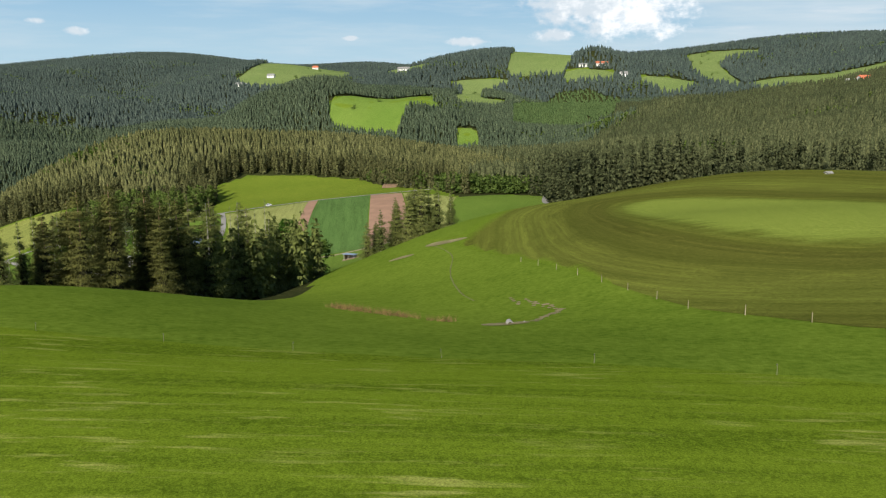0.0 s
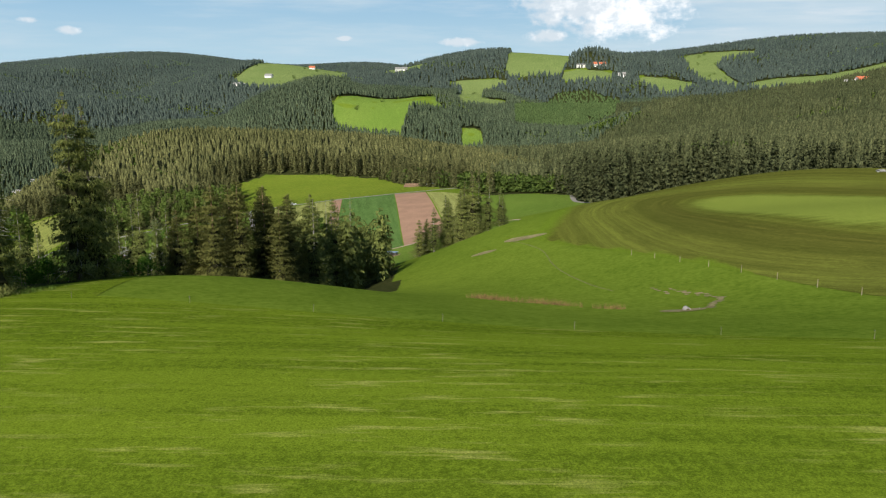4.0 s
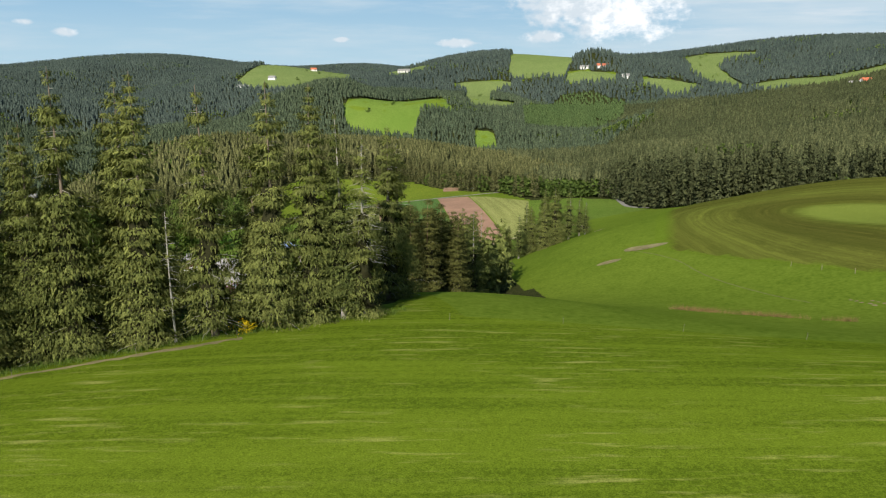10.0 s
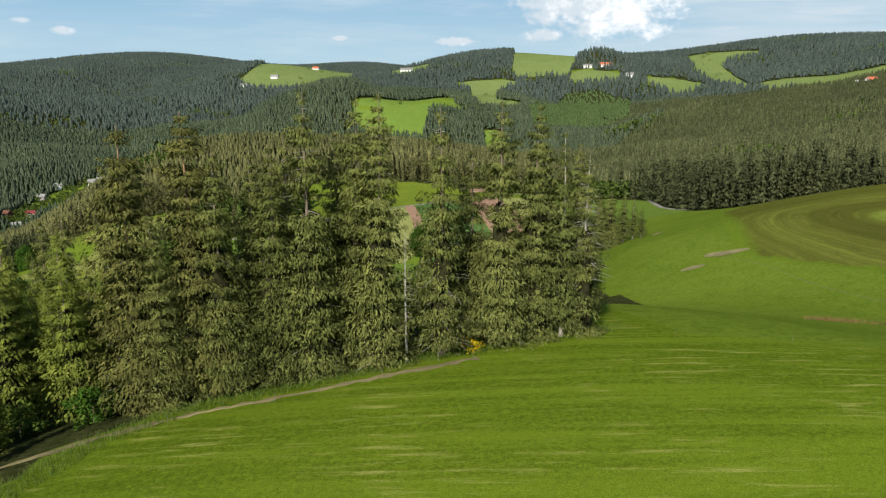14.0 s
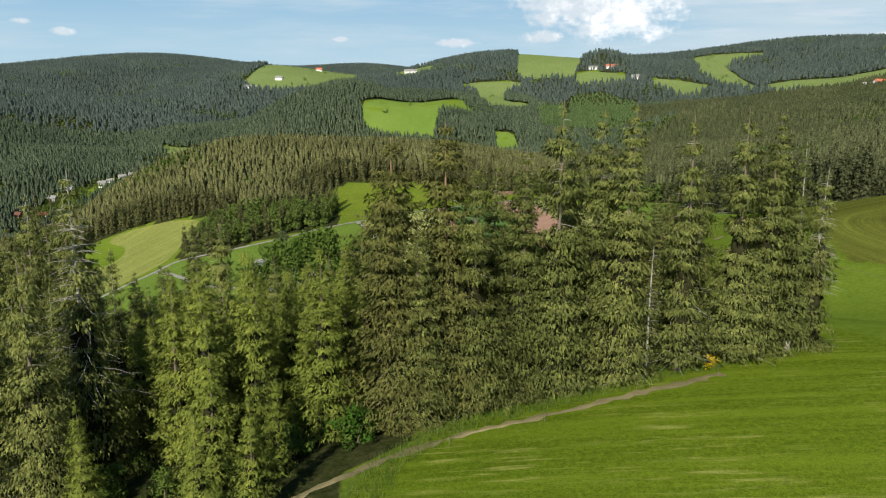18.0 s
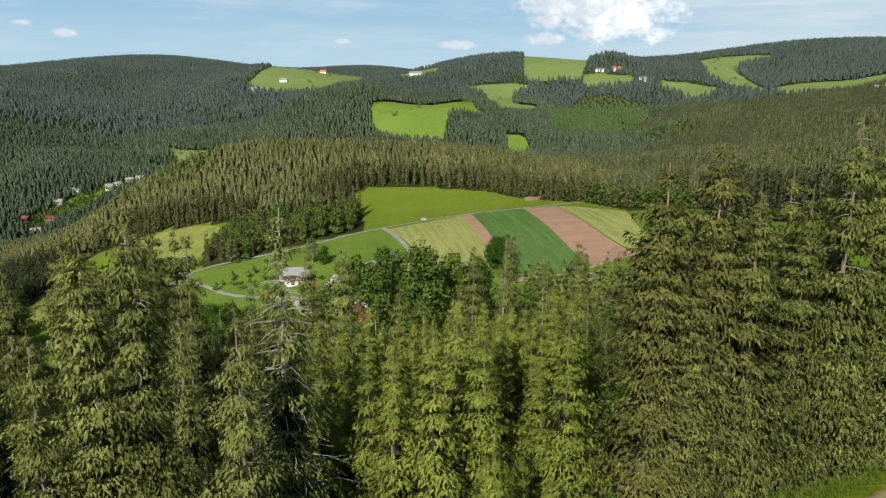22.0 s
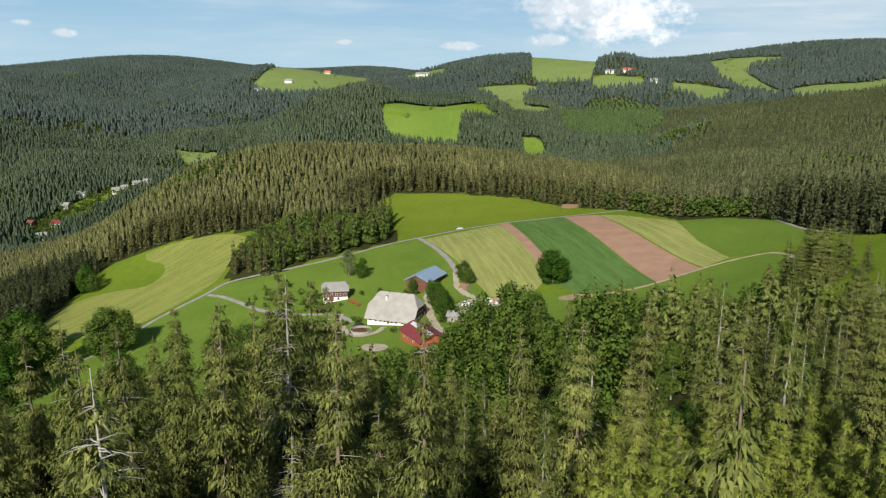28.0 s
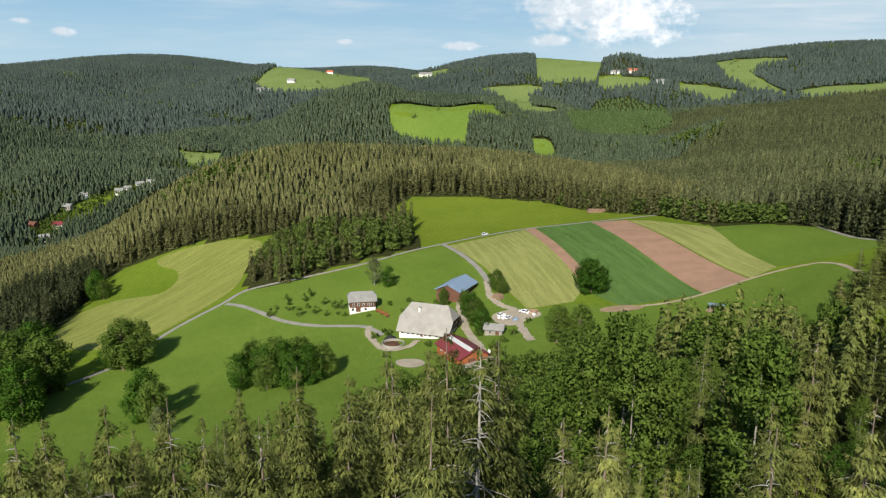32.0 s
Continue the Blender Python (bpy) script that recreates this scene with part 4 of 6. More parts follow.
WITHERED = [kept_off(conifer("withered_spruce", s, 26, 4.6, 0.34, SPRUCE, DEADWOOD, "big spruce with many bare grey branches in its top", bare=150, bare_long=1.2, low=0.08, whorls=26, dense=11.0, sparse_top=0.4, hang=1.1, gaps=0.22))
            for s in (45, 46)]
SNAG = kept_off(snag("dead_spruce", 51, 21, 0.22, DEADWOOD, "bare bleached dead spruce in the wood"))
BEECH = [kept_off(broadleaf("broadleaf_tree", s, 22, 4.6, LEAF, PALEBARK, "light green broadleaf tree with pale trunk", clumps=90, leaves=80, low=0.14, leaf=0.26))
         for s in (61, 62)]

def scatter(poly, spacing, seed, keep=None, jitter=0.42):
    """Places inside a plan outline, on a jittered grid."""
    g = np.random.default_rng(seed)
    xs, ys = [p[0] for p in poly], [p[1] for p in poly]
    X, Y = np.meshgrid(np.arange(min(xs), max(xs), spacing), np.arange(min(ys), max(ys), spacing))
    X, Y = X.ravel() + g.uniform(-jitter, jitter, X.size) * spacing, Y.ravel() + g.uniform(-jitter, jitter, Y.size) * spacing
    ok = inside(X, Y, poly)
    if keep is not None:
        ok &= keep(X, Y)
    return X[ok], Y[ok]


# the wood that the flight crosses
NEAR_WOOD = [(-66, 112), (-72, 80), (-82, 74), (-92, 72), (-103, 69), (-113, 66), (-121, 56), (-126, 46), (-131, 34), (-142, 34), (-168, 52), (-196, 72), (-222, 100), (-225, 120), (-190, 150), (-140, 150), (-105, 140), (-100, 118)]
SHADED_GAPS = [[(-127, 53), (-120.5, 56), (-113, 68), (-104, 76), (-88, 122), (-98, 134), (-112, 106)], [(-132, 140), (-112, 132), (-84, 196), (-96, 214)], [(-164, 146), (-156, 146), (-130, 232), (-150, 240)]]

# single trees told apart along the meadow edge and in the wood: plan place, height of the top, kind
EDGE_ROW = [(-73.9, 72.8, -2.3, 4), (-71.6, 73.3, -5.0, 7), (-77.4, 72.9, 0.7, 2), (-81.2, 70.8, 1.2, 0), (-87.8, 69.2, 0.7, 3), (-94.7, 68.2, 2.1, 2), (-97.0, 69.8, 1.4, 0), (-101.5, 67.0, 2.6, 1), (-105.6, 66.2, -3.0, 2), (-110.1, 63.6, -2.6, 0),
            (-112.6, 65.2, 0.4, 12), (-118.1, 62.0, -0.7, 13), (-108, 69, -4.0, 2), (-104, 71, -2.5, 3), (-99, 73, -2.0, 2), (-115.6, 61, -8.0, 2), (-84, 75, -4.5, 1), (-69.5, 88, -5, 0), (-68, 90, -6.8, 1),
            (-184.4, 87.6, -12.1, 1), (-174.4, 65.6, -5.3, 7), (-210.5, 114, -21.1, 1), (-205, 119, -22.5, 0), (-190, 122, -20.5, 2), (-197, 112, -18.5, 3), (-214, 126, -27, 2), (-123.9, 109.8, -16.0, 4), (-119.5, 139, -22.5, 5), (-121, 94, -16.0, 6), (-116, 122, -23.0, 5), (-146, 108, -17.5, 1), (-150.5, 112, -19.5, 2),
            (-176, 114.5, -14.5, 0), (-177.8, 127.4, -20.4, 2), (-180.7, 124.6, -20.9, 1), (-182, 136.7, -24.3, 0), (-189, 106, -17, 1), (-175, 108, -13, 7), (-172, 112.5, -14.5, 0), (-178.7, 98, -12.5, 0), (-185, 121.7, -20.8, 2), (-199.6, 143, -31.7, 0), (-198.5, 123.5, -25.7, 1), (-205.4, 110.6, -22.9, 2), (-169.3, 103.8, -16.4, 3),
            (-172, 121, -17.5, 0), (-162, 92, -11.5, 3), (-168.7, 96, -12.5, 1), (-154, 55, -1, 0), (-156, 53.7, -3.5, 2), (-145.3, 57.6, -3, 8), (-146.5, 51, -8, 1), (-132, 48, -13.6, 9), (-140, 64, -15, 10), (-138.7, 74, -20.4, 11),
            (-138.3, 111.6, -23.7, 0), (-129.7, 111.7, -24, 3), (-125, 153, -28, 1), (-121, 127, -20.7, 0), (-113, 112, -18, 2), (-135.5, 164, -32, 6), (-68.4, 188, -32, 0), (-84, 235, -53, 4)]
rnd = random.Random(5)
KINDS = EDGE + WOOD + WITHERED + FRESH + PINES
TALL = [27] * 4 + [25] * 3 + [26] * 2 + [15] * 3 + [22] * 2
for x, y, top, k in EDGE_ROW:
    size = min(max((top + 2.0 - gz(x, y)) / TALL[k], 0.4), 1.4)
    put(KINDS[k], x, y, size, rnd.uniform(0, 360), (rnd.uniform(-1.2, 1.2), rnd.uniform(-1.2, 1.2)), wide=1.0 if size < 1.15 else 0.92)
for x, y in zip(*scatter([(-168, 150), (-95, 150), (-70, 200), (-92, 262), (-165, 258)], 10.5, 23, lambda X, Y: ~in_any(X, Y, SHADED_GAPS))):
    k = rnd.random()
    put(BEECH[rnd.randrange(2)] if k < 0.6 else WOOD[rnd.randrange(3)], x, y, rnd.uniform(0.6, 1.0) if k < 0.6 else rnd.uniform(0.6, 0.9), rnd.uniform(0, 360), wide=rnd.uniform(0.85, 1.1))
for x, y, top, k in ((-154.5, 173, -37, 0), (-150.5, 175, -32, 1), (-142, 181, -31, 1), (-134.5, 147.4, -22.5, 0), (-144.7, 167, -31, 0), (-138, 172, -36, 1), (-128.3, 161.6, -28, 0), (-122, 170, -31, 1)):
    put(BEECH[k], x, y, (top - gz(x, y)) / 22, rnd.uniform(0, 360), wide=0.75)
put(SNAG, -91.6, 67.6, 0.70, 40)


YOUNG_GROWTH = [(-147, 66), (-138, 58), (-124, 60), (-116, 72), (-108, 86), (-108, 116), (-120, 140), (-150, 140), (-150, 100)]


def clear_of_row(X, Y, d=3.6):
    ok = np.ones(X.shape, bool)
    for x, y, *_ in EDGE_ROW:
        ok &= np.hypot(X - x, Y - y) > d
    return ok & ((X < -99) | (Y < 82)) & ~in_any(X, Y, SHADED_GAPS)


for x, y in zip(*scatter(NEAR_WOOD, 7.6, 3, lambda X, Y: clear_of_row(X, Y) & ~inside(X, Y, YOUNG_GROWTH))):
    k, d = rnd.random(), rnd.uniform(0, 360)
    lean = (rnd.uniform(-1.5, 1.5), rnd.uniform(-1.5, 1.5))
    if y < 66 and x > -150:
        put(FRESH[rnd.randrange(3)], x, y, rnd.uniform(0.5, 0.85), d, lean)
    elif k < 0.02:
        put(WITHERED[rnd.randrange(2)], x, y, rnd.uniform(0.75, 0.9), d, lean)
    elif k < 0.40:
        put(EDGE[rnd.randrange(4)], x, y, rnd.uniform(0.68, 0.98), d, lean)
    elif k < 0.82:
        put(WOOD[rnd.randrange(3)], x, y, rnd.uniform(0.62, 1.0), d, lean)
    else:
        put(FRESH[rnd.randrange(3)], x, y, rnd.uniform(0.6, 1.15), d, lean)
for x, y in zip(*scatter(YOUNG_GROWTH, 3.7, 14, lambda X, Y: clear_of_row(X, Y, 2.4))):
    if x > -118 and y < 112:
        put(WOOD[rnd.randrange(3)], x, y, rnd.uniform(0.4, 0.7), rnd.uniform(0, 360), wide=1.1)
        continue
    put(FRESH[rnd.randrange(3)], x, y, rnd.uniform(0.85, 1.35), rnd.uniform(0, 360), (rnd.uniform(-1.5, 1.5), rnd.uniform(-1.5, 1.5)))
# the pines on the far side of the crest, the spruces below them, and the group beside the ploughed field: plan place and height of the top
for x, y, top in ((-67.5, 138, -22.7), (-64, 143, -22.4), (-60.5, 152, -25), (-66.5, 149, -25), (-71.5, 143, -25.5), (-62, 159, -27), (-57.5, 151, -28.5), (-69, 156, -28), (-57, 161, -28.5), (-63.5, 167, -30), (-74, 137, -27)):
    put(PINES[rnd.randrange(2)], x, y, (top - gz(x, y)) / 21.5, rnd.uniform(0, 360), (rnd.uniform(-2, 2), rnd.uniform(-2, 2)))
for x, y, top in ((-53, 167, -29.3), (-51, 187, -32.4), (-49.2, 210, -41.5), (-55, 176, -31.5), (-52, 197, -37.5), (-57, 185, -34), (-48, 202, -44), (-46.5, 193, -47), (-60, 176, -31.5), (-46, 206, -50)):
    put((WOOD + EDGE)[rnd.randrange(7)], x, y, (top - gz(x, y)) / 25.5, rnd.uniform(0, 360), wide=1.5)
for x, y in zip(*scatter([(-100, 122), (-76, 118), (-72, 132), (-76, 152), (-100, 150), (-108, 140)], 6.6, 27)):
    put(WOOD[rnd.randrange(3)], x, y, rnd.uniform(0.5, 0.78), rnd.uniform(0, 360), wide=1.1)
for x, y, top in ((-2.4, 308, -46), (-9, 306, -47.5), (-14, 303, -50.5), (-6, 315, -48), (3, 300, -51), (-19, 306, -55), (-25, 298, -55.5), (-31, 304, -63), (-12, 313, -49), (3, 312, -50), (-28, 310, -64), (-20, 313, -53)):
    put((WOOD + EDGE)[rnd.randrange(7)], x, y, (top - gz(x, y)) / 25.5, rnd.uniform(0, 360), wide=1.5)


# ---- woods too many to count: joined stands ----
def stand(name, X, Y, template, mat, hmin, hmax, seed, label, wide=(0.85, 1.2)):
    """One stand of like trees, each turned and sized by chance; template is 1 m high."""
    if not len(X):
        return None
    g = np.random.default_rng(seed)
    tv, tf, nv = template
    n = len(X)
    H, W, A = g.uniform(hmin, hmax, n), g.uniform(*wide, n), g.uniform(0, 6.283, n)
    c, s = np.cos(A), np.sin(A)
    v = np.empty((n, len(tv), 3))
    v[:, :, 0] = X[:, None] + (H * W)[:, None] * (tv[:, 0] * c[:, None] - tv[:, 1] * s[:, None])
    v[:, :, 1] = Y[:, None] + (H * W)[:, None] * (tv[:, 0] * s[:, None] + tv[:, 1] * c[:, None])
    v[:, :, 2] = ground_z(X, Y)[:, None] + H[:, None] * tv[:, 2] - 0.1
    f = (tf[None] + (np.arange(n) * len(tv))[:, None, None]).reshape(-1, 3)
    nw = np.empty(v.shape)
    nw[:, :, 0] = nv[:, 0] * c[:, None] - nv[:, 1] * s[:, None]
    nw[:, :, 1] = nv[:, 0] * s[:, None] + nv[:, 1] * c[:, None]
    nw[:, :, 2] = nv[:, 2]
    return tagged(new(name, arrays_mesh(name, v.reshape(-1, 3), f, mat, nw.reshape(-1, 3))), label, "woodland", kind="stuff")


def clumpy(n, r, seed):
    """A light broadleaf tree, 1 m high, of ragged leaf facets."""
    return leaf_arrays(1.0, r, seed, clumps=n, leaves=10, low=0.12, leaf=0.09, gap=1.0)


T_MID = [bough_arrays(24.0, 3.3, s, low=0.10, whorls=17, per=5, dense=0.75, twig=1.35, thick=0.6, fan=0.4, core=0.1) for s in (71, 72)]
T_MID = [(v / 24, f, nv) for v, f, nv in T_MID]
T_RIM = bough_arrays(24.0, 3.2, 73, low=0.10, whorls=22, per=5, dense=0.75, twig=1.05, thick=0.7, fan=0.4, core=0.1, hang=0.5)
T_RIM = (T_RIM[0] / 24, *T_RIM[1:])


def spire(rings, r, seed, sides=6):
    """A slim conifer, 1 m high, one ragged spindle: an uneven star-shaped skirt at each ring, full below and tapering to the tip."""
    rng = random.Random(seed)
    v, nv, f = [(0, 0, 1.0)], [(0, 0, 1.0)], []
    for k, u in enumerate(rings):
        for i in range(sides):
            a = 2 * math.pi * (i + 0.5 * (k % 2)) / sides + rng.uniform(-0.2, 0.2)
            long = (i + k) % 2
            q = r * ((1 - u) ** 0.62 + 0.03) * (rng.uniform(0.98, 1.25) if long else rng.uniform(0.62, 0.85))
            v.append((q * math.cos(a), q * math.sin(a), u + (rng.uniform(-0.05, 0.0) if long else rng.uniform(0.0, 0.05))))
            w = Vector((math.cos(a), math.sin(a), (0.75 if long else 0.15) + rng.uniform(-0.2, 0.2))).normalized()
            nv.append(w[:])
        n = 1 + k * sides
        if k == 0:
            f += [(0, n + i, n + (i + 1) % sides) for i in range(sides)]
        else:
            for i in range(sides):
                j, m = (i + 1) % sides, n - sides
                f += [(m + i, n + i, m + j), (m + j, n + i, n + j)]
    return np.array(v), np.array(f), np.array(nv)


T_RIDGE = spire((0.84, 0.58, 0.28), 0.18, 73, 5)
T_FAR = spire((0.72, 0.28), 0.19, 74, 4)
T_HAZE = spire((0.64, 0.18), 0.23, 75, 4)
T_LEAF = clumpy(9, 0.34, 76)

SLOPE = [(-225, 122), (-190, 152), (-140, 152), (-100, 150), (-78, 152), (-62, 172), (-42, 184), (-40, 205), (-40, 262), (-52, 296), (-74, 306), (-92, 332), (-112, 344), (-140, 336), (-182, 330), (-207, 318), (-236, 316), (-268, 306), (-330, 330), (-362, 352), (-420, 330), (-420, 0), (-232, 0), (-232, 60)]
g0 = np.random.default_rng(8)
X, Y = scatter(SLOPE, 6.9, 7, lambda X, Y: ~((X < -195) & (Y > 205)) & (X > -205 - 0.66 * (Y - 58)) & ~((Y > 262) & (X < -96)) & ~in_any(X, Y, SHADED_GAPS) & ~((X > -170) & (X < -90) & (Y > 140)))
leafy = (np.sin(X * 0.045 + 1.0) + np.sin(Y * 0.05) + g0.uniform(-1, 1, X.size)) > np.where((Y > 230) | ((X > -165) & (X < -105)), 0.3, 1.5)
half = g0.random(X.size) < 0.5
near = (Y < 205) & (X > -262) & (X < -60) & ~leafy
for x, y in zip(X[near], Y[near]):
    put((WOOD + EDGE[:2])[rnd.randrange(5)], x, y, rnd.uniform(0.7, 1.02), rnd.uniform(0, 360), (rnd.uniform(-1.5, 1.5), rnd.uniform(-1.5, 1.5)))
single = leafy | near
stand("spruce_wood", X[~single & half], Y[~single & half], T_MID[0], WOODSPRUCE, 17, 27, 1, "dense green spruce wood on the slope")
stand("spruce_wood", X[~single & ~half], Y[~single & ~half], T_MID[1], WOODSPRUCE, 13, 25, 2, "dense green spruce wood on the slope")
XB, YB = scatter([(-200, 262), (-96, 262), (-92, 330), (-112, 342), (-140, 334), (-182, 326), (-205, 316)], 5.5, 19, lambda X, Y: np.sin(X * 0.09) + np.sin(Y * 0.11 + X * 0.05) > -1.3)
stand("slope_bushes", XB, YB, leaf_arrays(1.0, 0.6, 78, clumps=26, leaves=12, low=0.1, leaf=0.07, gap=0.9), LEAF, 3, 9, 9, "fresh green bushes on the slope below the farm")
stand("broadleaf_wood", X[leafy], Y[leafy], leaf_arrays(1.0, 0.26, 77, clumps=50, leaves=24, low=0.16, leaf=0.03, gap=0.9), LEAF, 13, 21, 3, "light green broadleaf trees on the slope")

# added out of view, so that its tall trees shade the wood's western side
X, Y = scatter([(-166, -12), (-152, -60), (-270, -70), (-270, 60), (-236, 60), (-216, -10)], 6.0, 17)
stand("spruce_wood", X, Y, T_MID[0], WOODSPRUCE, 26, 33, 4, "unseen tall spruce stand added to shade the wood")
X, Y = scatter([(-470, 330), (-395, 330), (-380, 380), (-379, 411), (-390, 487), (-396, 535), (-403, 615), (-425, 640), (-470, 640)], 6.0, 18)
stand("spruce_wood", X, Y, T_RIM, DARKSPRUCE, 16, 24, 5, "conifer wood beside the hay meadow")
VIEW_WEDGE = [(-470, 330), (-900, 700), (-2900, 3300), (-2400, 4300), (2500, 4300), (1480, 2450), (330, 420), (230, 345), (84, 372), (67, 410), (62, 470), (66, 520), (40, 520), (-50, 560), (-404, 625), (-425, 640), (-470, 640)]
shut = lambda X, Y: ~in_any(X, Y, [OPEN_NEAR] + CLEARINGS)


def facing(X, Y, slack=30.0):
    """True where the slope is not behind a nearer hill, looking north from above the meadow."""
    ex, ey, ez = -90.0, 30.0, 12.0
    d = np.hypot(X - ex, Y - ey)
    slope = (ground_z(X, Y) + slack - ez) / d
    ok = np.ones(X.shape, bool)
    for u in np.linspace(0.15, 0.96, 16):
        ok &= slope >= (ground_z(ex + (X - ex) * u, ey + (Y - ey) * u) + 12 - ez) / (d * u)
    return ok


def near_open(X, Y, d):
    """True within d metres of the open land, looking in eight directions."""
    r = np.zeros(X.shape, bool)
    for k in range(8):
        r |= inside(X + d * math.cos(k * math.pi / 4), Y + d * math.sin(k * math.pi / 4), OPEN_NEAR)
    return r


ring = lambda lo, hi: (lambda X, Y: shut(X, Y) & (np.hypot(X + 90, Y) >= lo) & (np.hypot(X + 90, Y) < hi))
YOUNG_STAND = [(153, 1694), (296, 1985), (368, 1990), (425, 1848), (350, 1584), (268, 1540), (134, 1486)]
LEAF_EDGE = [(-8, 568), (25, 523), (66, 508), (74, 534), (40, 552), (8, 592)]


def mixed(X, Y, seed, share):
    g = np.random.default_rng(seed)
    w = np.sin(X * 0.011 + 2) * np.sin(Y * 0.013 + 1) + 0.6 * np.sin(X * 0.03) * np.sin(Y * 0.027) + g.uniform(-0.6, 0.6, X.size)
    return (w > share) | (inside(X, Y, LEAF_EDGE) & (g.random(X.size) < 0.85))


def fill(lo, hi, spacing, template, seed, hmin, hmax, share, leaf_template):
    X, Y = scatter(VIEW_WEDGE, spacing, seed, ring(lo, hi))
    ok = facing(X, Y)
    X, Y = X[ok], Y[ok]
    m = mixed(X, Y, seed, share)
    if hi <= 1000:
        rim = ~m & near_open(X, Y, 22)
        apart = np.random.default_rng(seed).random(X.size) < 0.62
        far_rim = X > 20
        stand("forest_edge", X[rim & ~far_rim & apart], Y[rim & ~far_rim & apart], T_RIM, RIDGESPRUCE, 17, 25, seed + 2, "row of tall conifers at the forest edge")
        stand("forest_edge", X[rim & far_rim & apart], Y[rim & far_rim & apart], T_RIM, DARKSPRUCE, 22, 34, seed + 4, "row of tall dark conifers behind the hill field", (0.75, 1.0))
        m2 = m | rim
        # old: the eastern side, drawn with the copy that has shade in its colour
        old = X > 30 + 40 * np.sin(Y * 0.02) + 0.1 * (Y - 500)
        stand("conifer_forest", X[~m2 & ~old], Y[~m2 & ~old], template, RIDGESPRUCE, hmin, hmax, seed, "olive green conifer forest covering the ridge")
        stand("conifer_forest", X[~m2 & old], Y[~m2 & old], template, DARKSPRUCE, hmin, hmax + 4, seed + 3, "conifer forest behind the hill field, darkened for shade")
    else:
        y = inside(X, Y, YOUNG_STAND)
        stand("plantation", X[y], Y[y], template, PLANTATION, 8, 11, seed + 2, "fresh green young plantation on a rounded hill", (1.5, 1.9))
        m, c = m & ~y, ~m & ~y
        # eastern trees again in the shade-darkened copy
        old = c & (X > 150 + 90 * np.sin(Y * 0.011) + 0.35 * (Y - 1000)) & (lo < 1900)
        c &= ~old
        stand("conifer_forest", X[old], Y[old], template, DARKSPRUCE, hmin, hmax, seed + 3, "brownish conifer forest covering the hills, darkened for shade")
        # both far needle colours carry painted haze
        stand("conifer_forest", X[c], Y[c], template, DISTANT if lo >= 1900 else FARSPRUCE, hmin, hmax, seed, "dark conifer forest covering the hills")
    stand("broadleaf_forest", X[m], Y[m], leaf_template, FARLEAF, hmin * 0.8, hmax * 0.8, seed + 1, "lighter broadleaf trees among the conifer forest")
    return len(X)


fill(0, 1000, 4.5, T_RIDGE, 81, 12, 18, 1.05, T_LEAF)
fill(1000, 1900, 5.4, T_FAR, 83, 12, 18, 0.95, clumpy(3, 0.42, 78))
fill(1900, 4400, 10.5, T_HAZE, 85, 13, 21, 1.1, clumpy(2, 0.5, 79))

X, Y = scatter([(-146, 26), (-168, 46), (-196, 66), (-228, 98), (-236, 60), (-218, -10), (-165, -8)], 6.4, 29)
stand("spruce_wood", X, Y, T_MID[1], WOODSPRUCE, 12, 20, 31, "spruce wood beside the upper meadow")


# ---- farm and other buildings ----
def solid(name, verts, faces, mat, parent, label=""):
    me = bpy.data.meshes.new(name)
    me.from_pydata([tuple(v) for v in verts], [], faces)
    me.materials.append(mat)
    return part(name, me, parent, label)


def block(name, c, size, mat, parent, label="", bevel=0.0):
    """A bevelled block: centre of its foot, and size."""
    bm = bmesh.new()
    bmesh.ops.create_cube(bm, size=1.0, matrix=Matrix.Translation((c[0], c[1], c[2] + size[2] / 2)) @ Matrix.Diagonal((*size, 1)))
    if bevel:
        bmesh.ops.bevel(bm, geom=bm.edges[:], offset=bevel, segments=1, affect="EDGES")
    me = bpy.data.meshes.new(name)
    bm.to_mesh(me), bm.free()
    me.materials.append(mat)
    return part(name, me, parent, label)


def roof_mesh(name, L, W, over, eave, ridge, cut, mat, parent, label="", thick=0.28):
    """A gable roof, its ends hipped down from the ridge by cut of the roof's height (0 gable, 1 full hip)."""
    X, Y = L / 2 + over, W / 2 + over
    k = (ridge - eave) / (W / 2)
    low = eave - k * over
    zh = ridge - cut * (ridge - low)
    yh = (ridge - zh) / k
    xi = X - yh * 0.8
    if cut <= 0:
        top, faces = [(-X, -Y, low), (X, -Y, low), (X, 0, ridge), (-X, 0, ridge), (X, Y, low), (-X, Y, low)], [(0, 1, 2, 3), (3, 2, 4, 5)]
    else:
        top = [(-X, -Y, low), (X, -Y, low), (X, -yh, zh), (xi, 0, ridge), (-xi, 0, ridge), (-X, -yh, zh), (X, Y, low), (X, yh, zh), (-X, yh, zh), (-X, Y, low)]
        faces = [(0, 1, 2, 3, 4, 5), (6, 9, 8, 4, 3, 7), (2, 7, 3), (8, 5, 4)]
    bm = bmesh.new()
    vs = [bm.verts.new(p) for p in top]
    fs = [bm.faces.new([vs[i] for i in f]) for f in faces]
    bmesh.ops.recalc_face_normals(bm, faces=fs)
    if sum(f.normal.z for f in fs) > 0:
        bmesh.ops.reverse_faces(bm, faces=fs)
    bmesh.ops.solidify(bm, geom=fs, thickness=thick)
    bmesh.ops.recalc_face_normals(bm, faces=bm.faces[:])
    me = bpy.data.meshes.new(name)
    bm.to_mesh(me), bm.free()
    me.materials.append(mat)
    return part(name, me, parent, label), zh, yh


